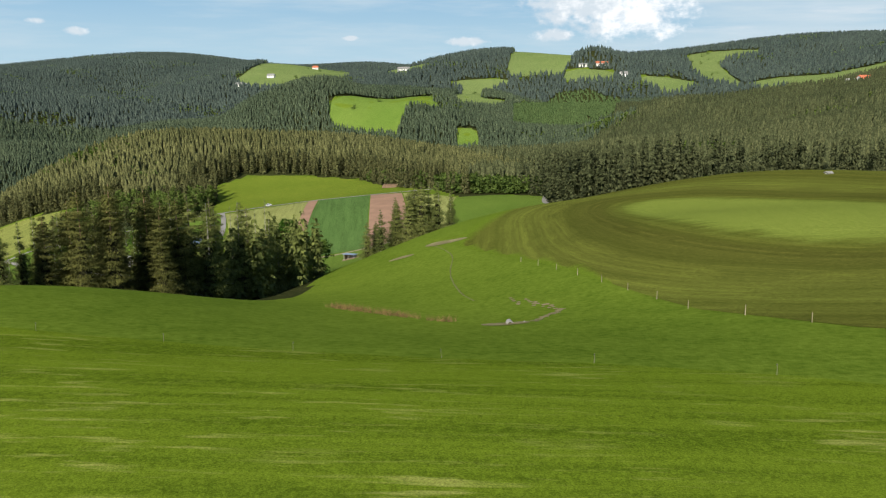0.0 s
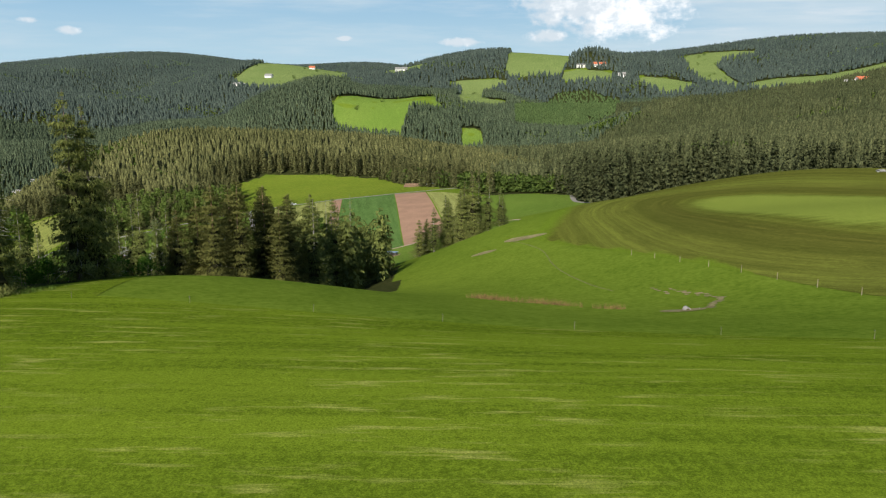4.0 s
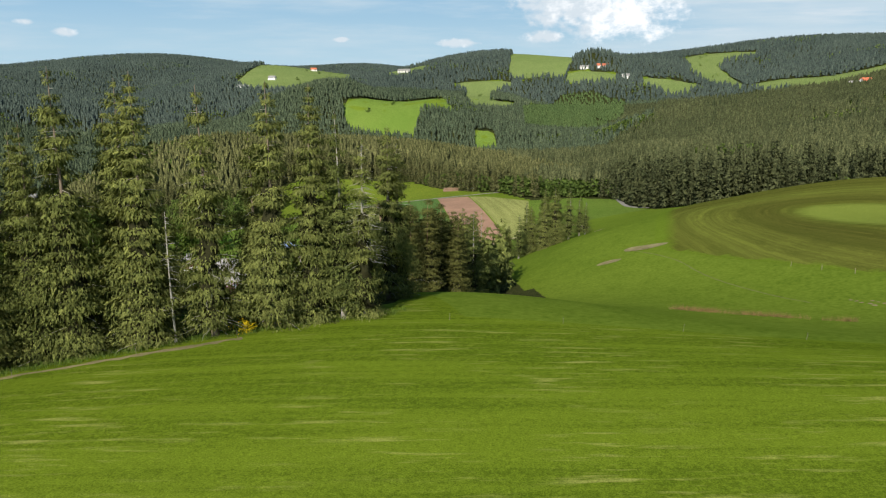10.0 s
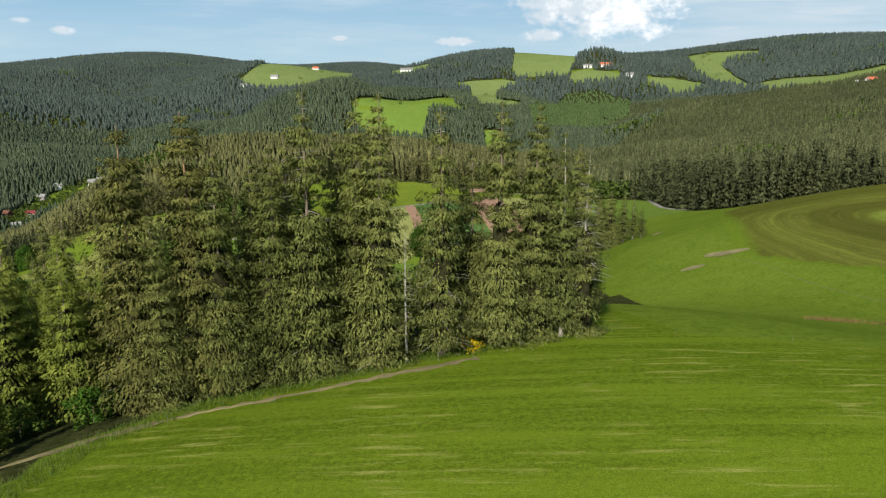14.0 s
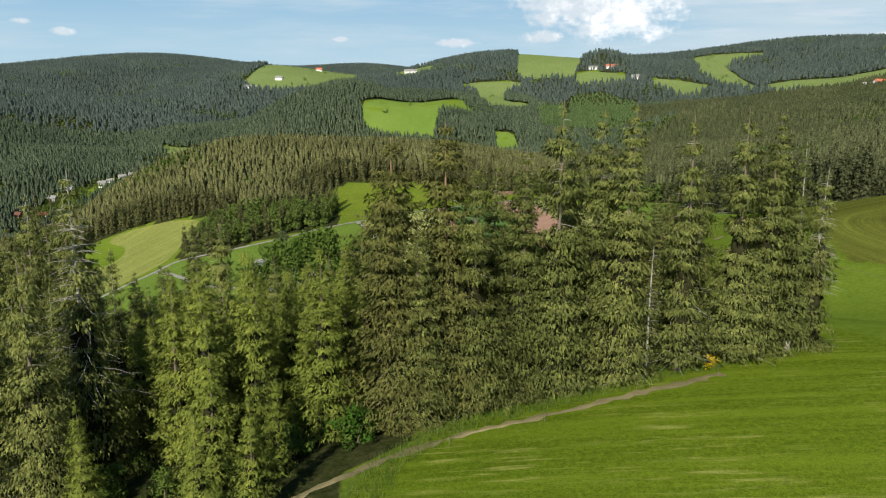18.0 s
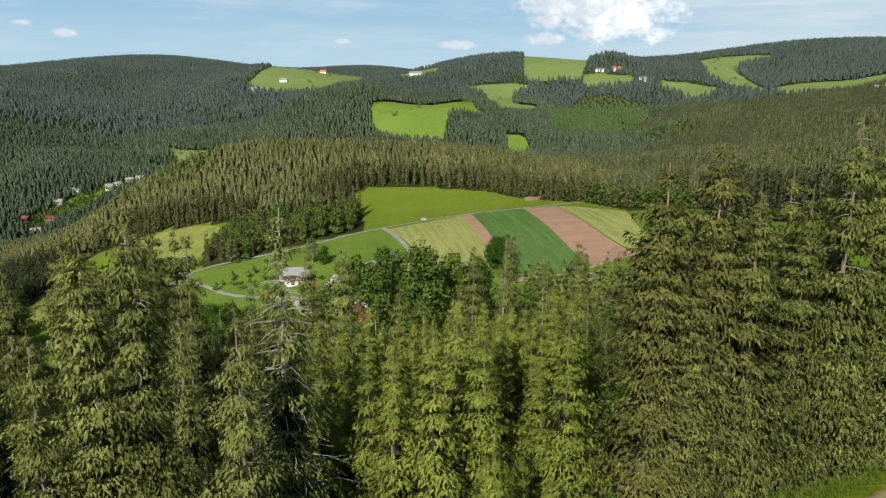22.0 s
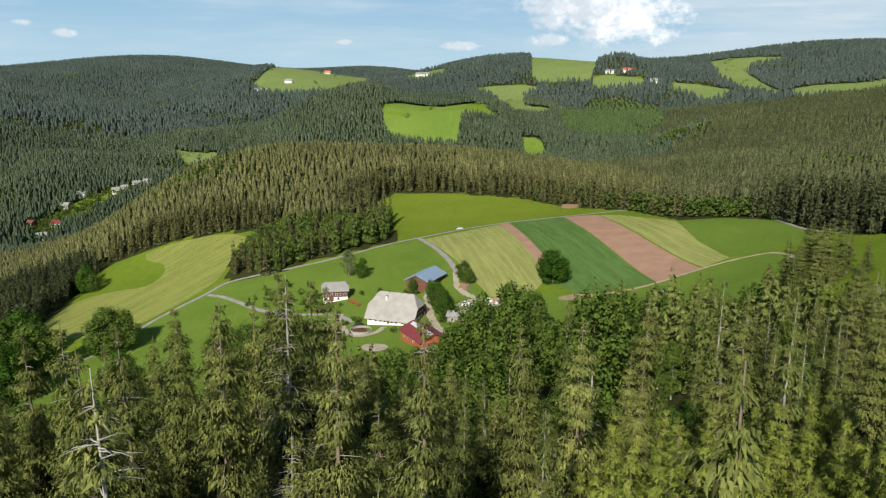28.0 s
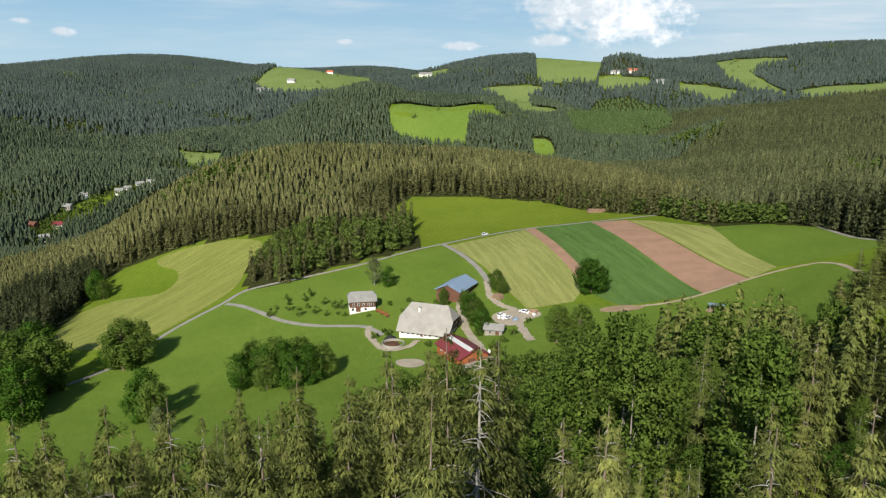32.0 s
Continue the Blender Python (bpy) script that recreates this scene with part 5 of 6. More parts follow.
def window(parent, x, y, z, w, h, face):
    """A window on the long (face 0 front, 1 back) or short side (2 right, 3 left): frame, pane, sill."""
    turn = {0: 0, 1: 180, 2: 90, 3: -90}[face]
    fr = solid("window", *frame_shape(w, h), PLASTER, parent)
    fr.matrix_local = pose(x, y, z, 0, 0, turn)
    pane = solid("pane", [(-w / 2, -0.02, 0), (w / 2, -0.02, 0), (w / 2, -0.02, h), (-w / 2, -0.02, h)], [(0, 1, 2, 3)], GLASS, fr)
    block("sill", (0, -0.09, -0.08), (w + 0.3, 0.16, 0.07), GREYBOARDS, fr)
    return pane


def frame_shape(w, h, t=0.12, d=0.06):
    a, b = (w / 2 + t, -t, h + t), (w / 2, 0, h)
    v = []
    for y in (-d, 0.0):
        for hw, lo, hi in (a, b):
            v += [(-hw, y, lo), (hw, y, lo), (hw, y, hi), (-hw, y, hi)]
    f = []
    for i in range(4):
        j = (i + 1) % 4
        f += [(i, j, 4 + j, 4 + i), (i, 8 + i, 8 + j, j), (4 + i, 4 + j, 12 + j, 12 + i)]
    return v, f


def house(name, label, x, y, turn, L, W, eave, ridge, cut, roof, upper, lower=None, low_h=2.6, over=0.9, front=(), side=(), left=(), doors=(), chimney=None, lift=0.0, sunk=2.5):
    """A house as a thing: walls, plinth storey, roof, windows and doors; the plan's long side faces the front."""
    z = gz(x, y) + lift
    h = tagged(new(name), label, "building")
    h.matrix_world = pose(x, y, z, 0, 0, turn)
    _, zh, yh = roof_mesh("roof", L, W, over, eave, ridge, cut, roof, h)
    zh, yh = zh - 0.35, max(0.02, yh)
    prof = [(-W / 2, -sunk), (W / 2, -sunk), (W / 2, eave - 0.3), (yh, zh), (-yh, zh), (-W / 2, eave - 0.3)]
    v = [(s * L / 2, a, b) for s in (-1, 1) for a, b in prof]
    f = [(0, 1, 2, 3, 4, 5), (11, 10, 9, 8, 7, 6)] + [(i, 6 + i, 6 + (i + 1) % 6, (i + 1) % 6) for i in range(6)]
    solid("wall", v, f, upper, h)
    if lower:
        block("ground_storey", (0, 0, -sunk), (L + 0.1, W + 0.1, sunk + low_h), lower, h)
    for px, pz, w, hh in front:
        window(h, px, -W / 2 - 0.06, pz, w, hh, 0)
    for py, pz, w, hh in side:
        window(h, L / 2 + 0.06, py, pz, w, hh, 2)
    for py, pz, w, hh in left:
        window(h, -L / 2 - 0.06, py, pz, w, hh, 3)
    for face, p, w, hh in doors:
        d = block("door", (0, 0, 0), (w, 0.14, hh), BOARDS, h)
        d.matrix_local = pose(p, -W / 2 - 0.08, 0.1) if face == 0 else pose(L / 2 + 0.08, p, 0.1, 0, 0, 90)
        block("handle", (w * 0.35, -0.1, 1.0), (0.06, 0.08, 0.2), GREYBOARDS, d)
    if chimney:
        c = block("chimney", (chimney[0], chimney[1], chimney[2]), (0.9, 0.9, 2.4), PLASTER, h)
        block("chimney_cap", (chimney[0], chimney[1], chimney[2] + 2.4), (1.15, 1.15, 0.15), GREYROOF, c)
    return h


FH, FTURN = (-170.0, 396.5), -22
house("farmhouse", "old farmhouse with huge pale shingled half-hipped roof", *FH, FTURN, 23.5, 18, 3.0, 13.0, 0.5, SHINGLE, BOARDS, PLASTER, 2.5, 1.2,
      front=[(x, 0.8, 1.1, 1.2) for x in (-10.2, -7.4, -4.9, -2.6, 1.0, 3.3, 6.5, 8.8)], side=[(y, 3.6, 1.0, 1.1) for y in (-4, -1.3, 1.3, 4)] + [(y, 0.8, 1.0, 1.1) for y in (-4.5, -1.5, 2.5)],
      left=[(y, 0.8, 1.0, 1.1) for y in (-4, 0, 4)], doors=[(0, -0.8, 1.3, 2.1), (1, 5.5, 2.6, 2.8)], chimney=(-4.0, -2.8, 9.6))
house("farm_cottage", "small white and brown cottage with grey half-hipped roof", -204, 435, 8, 13, 9, 5.8, 9.2, 0.45, GREYROOF, BOARDS, PLASTER, 2.2, 0.8,
      front=[(x, 3.2, 1.0, 1.1) for x in (-4.5, -2, 0.5, 3, 5)] + [(x, 0.8, 1.1, 1.2) for x in (-5, 1.5)], left=[(y, 0.8, 1.0, 1.1) for y in (-2.5, 1.5)], doors=[(0, -2.2, 2.4, 2.3)])
house("blue_roofed_barn", "wooden barn with low blue metal roof", -155, 440, 62, 21, 13, 4.6, 7.6, 0, BLUEROOF, BOARDS, None, over=1.0, front=[(-4, 1.5, 1.4, 1.0), (0, 1.5, 1.4, 1.0)], doors=[(0, 4.0, 3.2, 3.2), (1, 0, 3.4, 3.4)])
rb = house("red_roofed_barn", "orange brown wooden barn with dark red roof", -157.5, 360, -64, 20, 13, 3.8, 6.6, 0, REDROOF, REDBOARDS, None, over=1.0,
           side=[(3.4, 1.2, 1.2, 1.4)], front=[(-6, 1.4, 1.2, 0.8), (-2, 1.4, 1.2, 0.8), (3, 1.4, 1.2, 0.8)], doors=[(1, -1.2, 3.4, 2.8)])
solid("skylight", [(-9, -2.2, 5.98), (10, -2.2, 5.98), (10, -0.4, 6.76), (-9, -0.4, 6.76), (-9, -2.2, 6.05), (10, -2.2, 6.05), (10, -0.4, 6.83), (-9, -0.4, 6.83)],
      [(3, 2, 1, 0), (4, 5, 6, 7), (0, 1, 5, 4), (2, 3, 7, 6), (1, 2, 6, 5), (3, 0, 4, 7)], SKYLIGHT, rb, "pale translucent ridge light")
house("tool_shed", "small grey boarded shed with grey roof", -141, 385, -18, 8, 6, 2.8, 4.4, 0, GREYROOF, GREYBOARDS, None, over=0.7, front=[(-1.5, 1.0, 1.0, 0.9)], doors=[(0, 1.8, 1.6, 2.0)])


def shelter(x, y, turn):
    s = tagged(new("cattle_shelter"), "open wooden cattle shelter with blue roof in the pasture", "shed")
    s.matrix_world = pose(x, y, gz(x, y), 0, 0, turn)
    for px in (-2.6, 0, 2.6):
        for py, h in ((-1.9, 2.6), (1.9, 2.1)):
            block("post", (px, py, -0.6), (0.2, 0.2, h + 0.6), GREYBOARDS, s)
    block("rear_wall", (0, 1.95, -0.4), (5.4, 0.1, 2.5), GREYBOARDS, s)
    for px in (-2.65, 2.65):
        block("side_wall", (px, 0.6, -0.4), (0.1, 2.6, 2.6), GREYBOARDS, s)
    r = block("roof", (0, 0, 0), (6.6, 5.2, 0.14), BLUEROOF, s, "blue sheet metal roof")
    r.matrix_local = pose(0, 0, 2.35, -7)
    return s


shelter(-46.5, 369, -15)


def ring_wall(x, y, r, h, t):
    """The round manure pit: wall ring, heap and paved apron."""
    pit = tagged(new("manure_pit"), "round concrete manure pit with dark heap", "pit")
    pit.matrix_world = pose(x, y, gz(x, y))
    n = 40
    v = [(q * math.cos(2 * math.pi * i / n), q * math.sin(2 * math.pi * i / n), z) for q, z in ((r, -1), (r, h), (r - t, h), (r - t, -1)) for i in range(n)]
    f = [(k * n + i, k * n + (i + 1) % n, (k + 1) * n + (i + 1) % n, (k + 1) * n + i) for k in range(3) for i in range(n)]
    solid("wall", v, f, CONCRETE, pit)
    rng = random.Random(4)
    hv, hf = [(0, 0, h * 0.75)], []
    for k in range(1, 6):
        hv += [((r - t) * k / 5 * math.cos(2 * math.pi * i / 20), (r - t) * k / 5 * math.sin(2 * math.pi * i / 20), h * (0.75 - 0.12 * k) + rng.uniform(-0.12, 0.12)) for i in range(20)]
    hf += [(0, 1 + i, 1 + (i + 1) % 20) for i in range(20)] + [(1 + 20 * k + i, 21 + 20 * k + i, 21 + 20 * k + (i + 1) % 20, 1 + 20 * k + (i + 1) % 20) for k in range(4) for i in range(20)]
    solid("manure", hv, hf, MANURE, pit)
    return pit


ring_wall(-187, 384.5, 5.2, 1.3, 0.35)
ribbon("yard", [(-146, 452), (-152, 432), (-155.3, 423), (-153.5, 410), (-153.5, 393), (-151, 378), (-148, 366), (-150, 350), (-156, 344)], 3.6, PALEEARTH, 0.34, "pale earth way between the barns", "yard", ragged=0.3)
ribbon("yard", [(-138, 452), (-138.6, 432), (-135, 419), (-128.5, 412), (-126.8, 403), (-129, 393), (-128, 384), (-127, 369)], 3.8, PALEEARTH, 0.40, "pale earth way through the storage yard", "yard", ragged=0.3)
drape("yard", rounded([(-141, 408), (-130, 413), (-118, 408), (-116, 400), (-124, 397), (-132, 390), (-139, 396)], 2), PALEEARTH, 4, 0.34, "pale earth storage yard", "yard")
drape("yard", rounded([(-160, 350), (-148, 360), (-143, 350), (-148, 336), (-158, 338)], 2), PALEEARTH, 4, 0.34, "pale earth yard before the red barn", "yard")
drape("yard", rounded([(-186, 366), (-176, 364), (-172, 356), (-178, 352), (-185, 358)], 2), PALEEARTH, 4, 0.30, "bare trampled earth below the pit", "yard")
ribbon("yard", [(-199, 411), (-200, 403), (-196, 392), (-194, 384), (-188, 377), (-180, 379), (-176, 386)], 3.0, PALEEARTH, 0.38, "pale cart track round the pit", "yard", ragged=0.3)
drape("bare_ground", rounded([(-88, 393), (-70, 390), (-72, 398), (-84, 402), (-91, 399)], 2), DIRT, 4, 0.34, "bare earth at the end of the field track", "ground")
drape("bare_ground", rounded([(-51, 373), (-43, 373), (-41, 364), (-50, 363)], 2), DIRT, 3, 0.2, "trampled earth round the shelter", "ground")


def log_pile(x, y, turn, n, rows, length, label, r=0.32):
    p = tagged(new("log_pile"), label, "log pile")
    p.matrix_world = pose(x, y, gz(x, y), 0, 0, turn)
    rng = random.Random(int(abs(x)))
    v = [(q * rr * math.cos(math.pi * i / 4), yy, q * rr * math.sin(math.pi * i / 4)) for yy in (-length / 2, length / 2) for q, rr in ((1, r),) for i in range(8)]
    me = bpy.data.meshes.new("log")
    me.from_pydata(v, [], [(i, (i + 1) % 8, 8 + (i + 1) % 8, 8 + i) for i in range(8)] + [tuple(range(7, -1, -1)), tuple(range(8, 16))])
    me.materials.append(LOGEND)
    for k in range(rows):
        for i in range(n - k):
            o = part("log", me, p)
            o.matrix_local = pose((i - (n - k - 1) / 2) * 2 * r, rng.uniform(-0.25, 0.25), r + k * 1.74 * r - 0.1, 0, rng.uniform(0, 90), rng.uniform(-2, 2)) @ Matrix.Diagonal((rng.uniform(0.85, 1.05),) * 3 + (1,))
    return p


log_pile(-41, 604, 4, 22, 4, 5.0, "long stack of cut brown logs at the wood edge", 0.36)
log_pile(-134.5, 428.5, -40, 9, 4, 4.0, "stack of split firewood logs in the yard")
log_pile(-120, 405, 60, 8, 3, 3.5, "low stack of pale planks and logs in the yard")


def bale(x, y, turn, k=0):
    b = tagged(new("silage_bale"), "round silage bale wrapped in white film", "bale", "wrapped bales")
    b.matrix_world = pose(x, y, gz(x, y) + 0.35, 0, 0, turn)
    v = [(rr * 0.68 * math.cos(2 * math.pi * i / 14), yy, 0.65 + rr * 0.68 * math.sin(2 * math.pi * i / 14)) for yy, rr in ((-0.62, 0.86), (-0.5, 1.0), (0.5, 1.0), (0.62, 0.86)) for i in range(14)]
    f = [(14 * j + i, 14 * j + (i + 1) % 14, 14 * j + 14 + (i + 1) % 14, 14 * j + 14 + i) for j in range(3) for i in range(14)] + [tuple(range(13, -1, -1)), tuple(range(42, 56))]
    solid("wrap", v, f, WHITEWRAP, b)
    return b


for k in range(5):
    bale(-30.5 + 1.5 * k, 603 + 0.4 * (k % 2), 10 * k)
for x, y in ((-157, 341), (-158.4, 340), (-153.9, 334), (-146, 360), (-137, 402), (-135.5, 400.5), (-134.3, 403), (-120.5, 401)):
    bale(x, y, 37 * x)


def car(name, label, x, y, turn, paint, big=1.0):
    """A parked car: lower body, cabin, glass, four wheels with rims, lamps."""
    c = tagged(new(name), label, "vehicle")
    c.matrix_world = pose(x, y, gz(x, y) + 0.36, 0, 0, turn) @ Matrix.Diagonal((big, big, big, 1))
    prof = [(-2.1, 0.3), (2.1, 0.3), (2.15, 0.7), (1.9, 0.92), (0.9, 1.0), (-2.0, 1.0), (-2.15, 0.75)]
    n = len(prof)
    solid("body", [(a, s * 0.86, b) for s in (-1, 1) for a, b in prof], [tuple(range(n)), tuple(range(2 * n - 1, n - 1, -1))] + [(i, n + i, n + (i + 1) % n, (i + 1) % n) for i in range(n)], paint, c)
    cab = [(-1.95, 1.0), (0.95, 1.0), (0.2, 1.48), (-1.6, 1.5)]
    cabin = solid("cabin", [(a, s * (0.84 if b < 1.1 else 0.68), b) for s in (-1, 1) for a, b in cab], [(0, 1, 2, 3), (7, 6, 5, 4), (0, 4, 5, 1), (1, 5, 6, 2), (2, 6, 7, 3), (3, 7, 4, 0)], GLASS, c, "dark glass cabin")
    block("roof_panel", (-0.7, 0, 1.49), (1.9, 1.38, 0.06), paint, cabin)
    for wx in (-1.35, 1.35):
        for wy in (-0.82, 0.82):
            w = solid("wheel", [(0.33 * math.cos(math.pi * i / 6), s * 0.1, 0.33 * math.sin(math.pi * i / 6)) for s in (-1, 1) for i in range(12)], [(i, (i + 1) % 12, 12 + (i + 1) % 12, 12 + i) for i in range(12)] + [tuple(range(11, -1, -1)), tuple(range(12, 24))], RUBBER, c)
            w.matrix_local = pose(wx, wy, 0.33)
            block("rim", (0, 0.105 if wy > 0 else -0.105, -0.16), (0.32, 0.02, 0.32), CONCRETE, w)
    for wy in (-0.6, 0.6):
        block("headlight", (2.12, wy, 0.62), (0.08, 0.34, 0.14), WHITEWRAP, c)
    return c


car("parked_car", "white car parked in the farmyard", -135.5, 405, 30, CARPAINT)
car("parked_car", "white van parked beside the yard", -124.5, 406, 140, CARPAINT, 1.1)
car("parked_car", "white car parked by the stacked timber", -132.6, 400.6, 45, CARPAINT)
car("parked_car", "dark red car parked by the red barn", -149.5, 341, 15, REDPAINT)
car("parked_car", "white car on the gravel lane", -129, 555.5, 32, CARPAINT)


def tarpaulin(x, y, turn, size, paint, label):
    """A sheeted heap: a low lumpy cover weighed down round its hem."""
    h = tagged(new("covered_heap"), label, "heap")
    h.matrix_world = pose(x, y, gz(x, y) + 0.05, 0, 0, turn)
    rng = random.Random(int(abs(x * 7)))
    n, k = 16, 5
    v, f = [(0, 0, size[2])], []
    for j in range(1, k + 1):
        q = j / k
        v += [(size[0] * q * math.cos(2 * math.pi * i / n) * rng.uniform(0.92, 1.08), size[1] * q * math.sin(2 * math.pi * i / n) * rng.uniform(0.92, 1.08), size[2] * (1 - q ** 2.4) + rng.uniform(-0.08, 0.08) * (j < k) - 0.3 * (j == k)) for i in range(n)]
    f += [(0, 1 + i, 1 + (i + 1) % n) for i in range(n)]
    f += [(1 + n * (j - 1) + i, 1 + n * j + i, 1 + n * j + (i + 1) % n, 1 + n * (j - 1) + (i + 1) % n) for j in range(1, k) for i in range(n)]
    solid("cover", v, f, paint, h)
    for i in range(0, n, 4):
        block("tyre", (size[0] * 0.8 * math.cos(2 * math.pi * i / n), size[1] * 0.8 * math.sin(2 * math.pi * i / n), size[2] * 0.3), (0.6, 0.6, 0.18), RUBBER, h, bevel=0.06)
    return h


tarpaulin(-188.5, 391.5, 15, (3.4, 2.2, 2.0), RUBBER, "black sheeted silage heap beside the pit")
tarpaulin(-121.5, 405, -30, (3.6, 1.8, 1.3), WHITEWRAP, "white sheeted stack in the storage yard")
tarpaulin(-129.5, 399, 50, (2.6, 1.6, 1.2), BLUEROOF, "blue sheeted stack in the storage yard")


def terrace(x, y, turn):
    t = tagged(new("wooden_footbridge"), "long reddish wooden ramp beside the cottage", "ramp")
    t.matrix_world = pose(x, y, gz(x, y), 0, 0, turn)
    for k in range(12):
        block("plank", (k * 0.9 - 5, 0, 1.0), (0.84, 2.2, 0.12), REDBOARDS, t)
    for px in (-5, 0, 5):
        block("support", (px, 0, -1.0), (0.3, 1.8, 2.0), BOARDS, t)
    for py in (-1.05, 1.05):
        block("rail", (0, py, 1.9), (11, 0.08, 0.1), REDBOARDS, t)
    return t


terrace(-193, 424, -58)

# hamlet in the valley, farms on the far hills
FAR_HOUSES = [("village_house", -649, 1304, 20, PLASTER, GREYROOF, 12, 9), ("village_house", -638, 1313, 25, PLASTER, GREYROOF, 11, 8), ("village_house", -623, 1328, 30, PLASTER, GREYROOF, 12, 9), ("village_house", -609, 1337, 10, PLASTER, GREYROOF, 11, 8), ("village_house", -716, 1148, -20, BOARDS, BOARDS, 14, 10), ("village_house", -695, 1179, 10, PLASTER, REDROOF, 13, 9), ("village_house", -688, 1118, 35, PLASTER, GREYROOF, 13, 9), ("village_house", -706, 1239, 0, CONCRETE, GREYROOF, 14, 9), ("village_house", -695, 1277, 30, PLASTER, GREYROOF, 11, 8),
              ("hill_farm", -604, 2309, 5, PLASTER, GREYROOF, 20, 14), ("hill_farm", -586, 2296, 15, PLASTER, GREYROOF, 16, 12), ("hill_farm", -530, 2411, -10, PLASTER, GREYROOF, 22, 14), ("hill_farm", -450, 2764, 0, PLASTER, TILEROOF, 20, 14), ("hill_farm", -134, 2529, 10, PLASTER, GREYROOF, 24, 15), ("hill_farm", -115, 2505, -10, PLASTER, GREYROOF, 18, 13),
              ("hill_farm", 404, 2218, 8, PLASTER, GREYROOF, 40, 9), ("hill_farm", 447, 2214, 8, PLASTER, TILEROOF, 36, 13), ("hill_farm", 484, 2090, 10, PLASTER, GREYROOF, 22, 15),
              ("hill_farm", 848, 1571, 5, PLASTER, TILEROOF, 26, 17), ("hill_farm", 826, 1580, -15, PLASTER, GREYROOF, 20, 14)]
for nm, x, y, a, wm, rm, L, W in FAR_HOUSES:
    house(nm, ("white walled house with %s roof in the valley" if nm[0] == "v" else "white walled farm with %s roof on the far hill") % ("red tiled" if rm == TILEROOF else "dark red" if rm == REDROOF else "brown" if rm == BOARDS else "grey"), x, y, a, L, W, 5.5, 5.5 + W * 0.38, 0.25, rm, wm, None, over=0.9,
          front=[(q * L, z, 1.4, 1.5) for q in (-0.36, -0.12, 0.12, 0.36) for z in (0.9, 3.4)], lift=1.2)

# hut on the hill field
house("field_hut", "small white hut on the cut hillside", 133, 262, 10, 2.0, 1.6, 1.2, 1.6, 0, GREYROOF, PLASTER, None, over=0.2, sunk=0.6, lift=-0.9)


# ---- single trees, orchard, hedges ----
ROUND = kept_off(broadleaf("beech_tree", 91, 15, 7.6, DARKLEAF, BARK, "round dark green beech beside the field strips", trunk_r=0.4, clumps=120, leaves=70, low=0.06, leaf=0.42))
put(ROUND, -88, 423.5, 1.18)
OAK = [kept_off(broadleaf("oak_tree", s, 16, 6.2, m, BARK, lb, trunk_r=0.4, clumps=84, leaves=70, low=0.05, leaf=0.36)) for s, m, lb in ((92, LEAF, "broad green oak standing in the pasture"), (93, DARKLEAF, "dark green leafy tree in the pasture"))]
ASH = kept_off(broadleaf("ash_tree", 94, 17, 5.4, ASHLEAF, PALEBARK, "grey green thinly leaved ash beside the cottage", trunk_r=0.3, limbs=12, clumps=70, leaves=34, low=0.12, leaf=0.36))
FRUIT = [kept_off(broadleaf("fruit_tree", s, 5.0, 2.4, LEAF, BARK, "small orchard fruit tree in the grass", trunk_r=0.12, limbs=4, clumps=16, leaves=22, low=0.25, leaf=0.3)) for s in (95, 96)]
for x, y, k, s in ((-317, 408, 0, 1.15), (-311, 412, 0, 1.0), (-322, 414, 1, 0.9), (-284, 339, 1, 0.95), (-278, 334, 0, 0.8), (-345, 366, 1, 1.0), (-352, 372, 0, 1.1), (-358, 362, 1, 1.15), (-350, 382, 0, 1.0), (-366, 380, 1, 1.1),
                   (-246, 366, 0, 0.8), (-241, 360, 1, 0.75), (-236, 364, 0, 0.85), (-231, 358, 1, 0.8), (-226, 361, 0, 0.8), (-221, 352, 1, 0.75), (-216, 356, 0, 0.7), (-238, 352, 0, 0.7), (-228, 349, 1, 0.7), (-250, 358, 1, 0.7),
                   (-152, 416, 0, 0.5), (-150, 408, 1, 0.55), (-149, 398, 0, 0.6), (-147, 388, 1, 0.55), (-134.5, 440, 0, 0.5), (-132, 434, 0, 0.4), (-345, 392, 0, 1.25), (-340, 357, 1, 1.2), (-366, 402, 0, 1.3), (-362, 418, 1, 1.2), (-162, 430, 0, 0.35),
                   (-191, 462, 1, 0.5), (-388, 556, 1, 0.8), (-394, 566, 0, 0.7), (-382, 552, 0, 0.6), (-398, 580, 1, 0.7), (-117, 362, 0, 0.75), (-110, 352, 0, 0.8)):
    put(OAK[k], x, y, s * 1.45, rnd.uniform(0, 360), wide=rnd.uniform(0.9, 1.1))
put(ASH, -199, 466, 1.0)
put(ASH, -270, 316, 0.7, 120)
for x, y in ((-250, 455), (-243, 448), (-238, 456), (-232, 446), (-228, 438), (-236, 438), (-245, 462), (-225, 450), (-220, 440), (-232, 464), (-222, 432), (-252, 444), (-214, 436)):
    put(FRUIT[rnd.randrange(2)], x + rnd.uniform(-2, 2), y + rnd.uniform(-2, 2), rnd.uniform(0.7, 1.15), rnd.uniform(0, 360))
# tall broadleaf trees and bare stems on the lower slope
LARCH = kept_off(conifer("spruce", 97, 27, 2.6, 0.26, SPRUCE, PALEBARK, "tall bare-stemmed spruce with a small high crown", bare=8, low=0.55, whorls=14, per=4, dense=2.4))
for x, y, s in ((-112, 190, 0.95), (-57, 200, 1.0), (-52, 206, 0.95), (-54, 196, 1.0), (-48, 202, 1.0)):
    put(LARCH, x, y, s, rnd.uniform(0, 360))

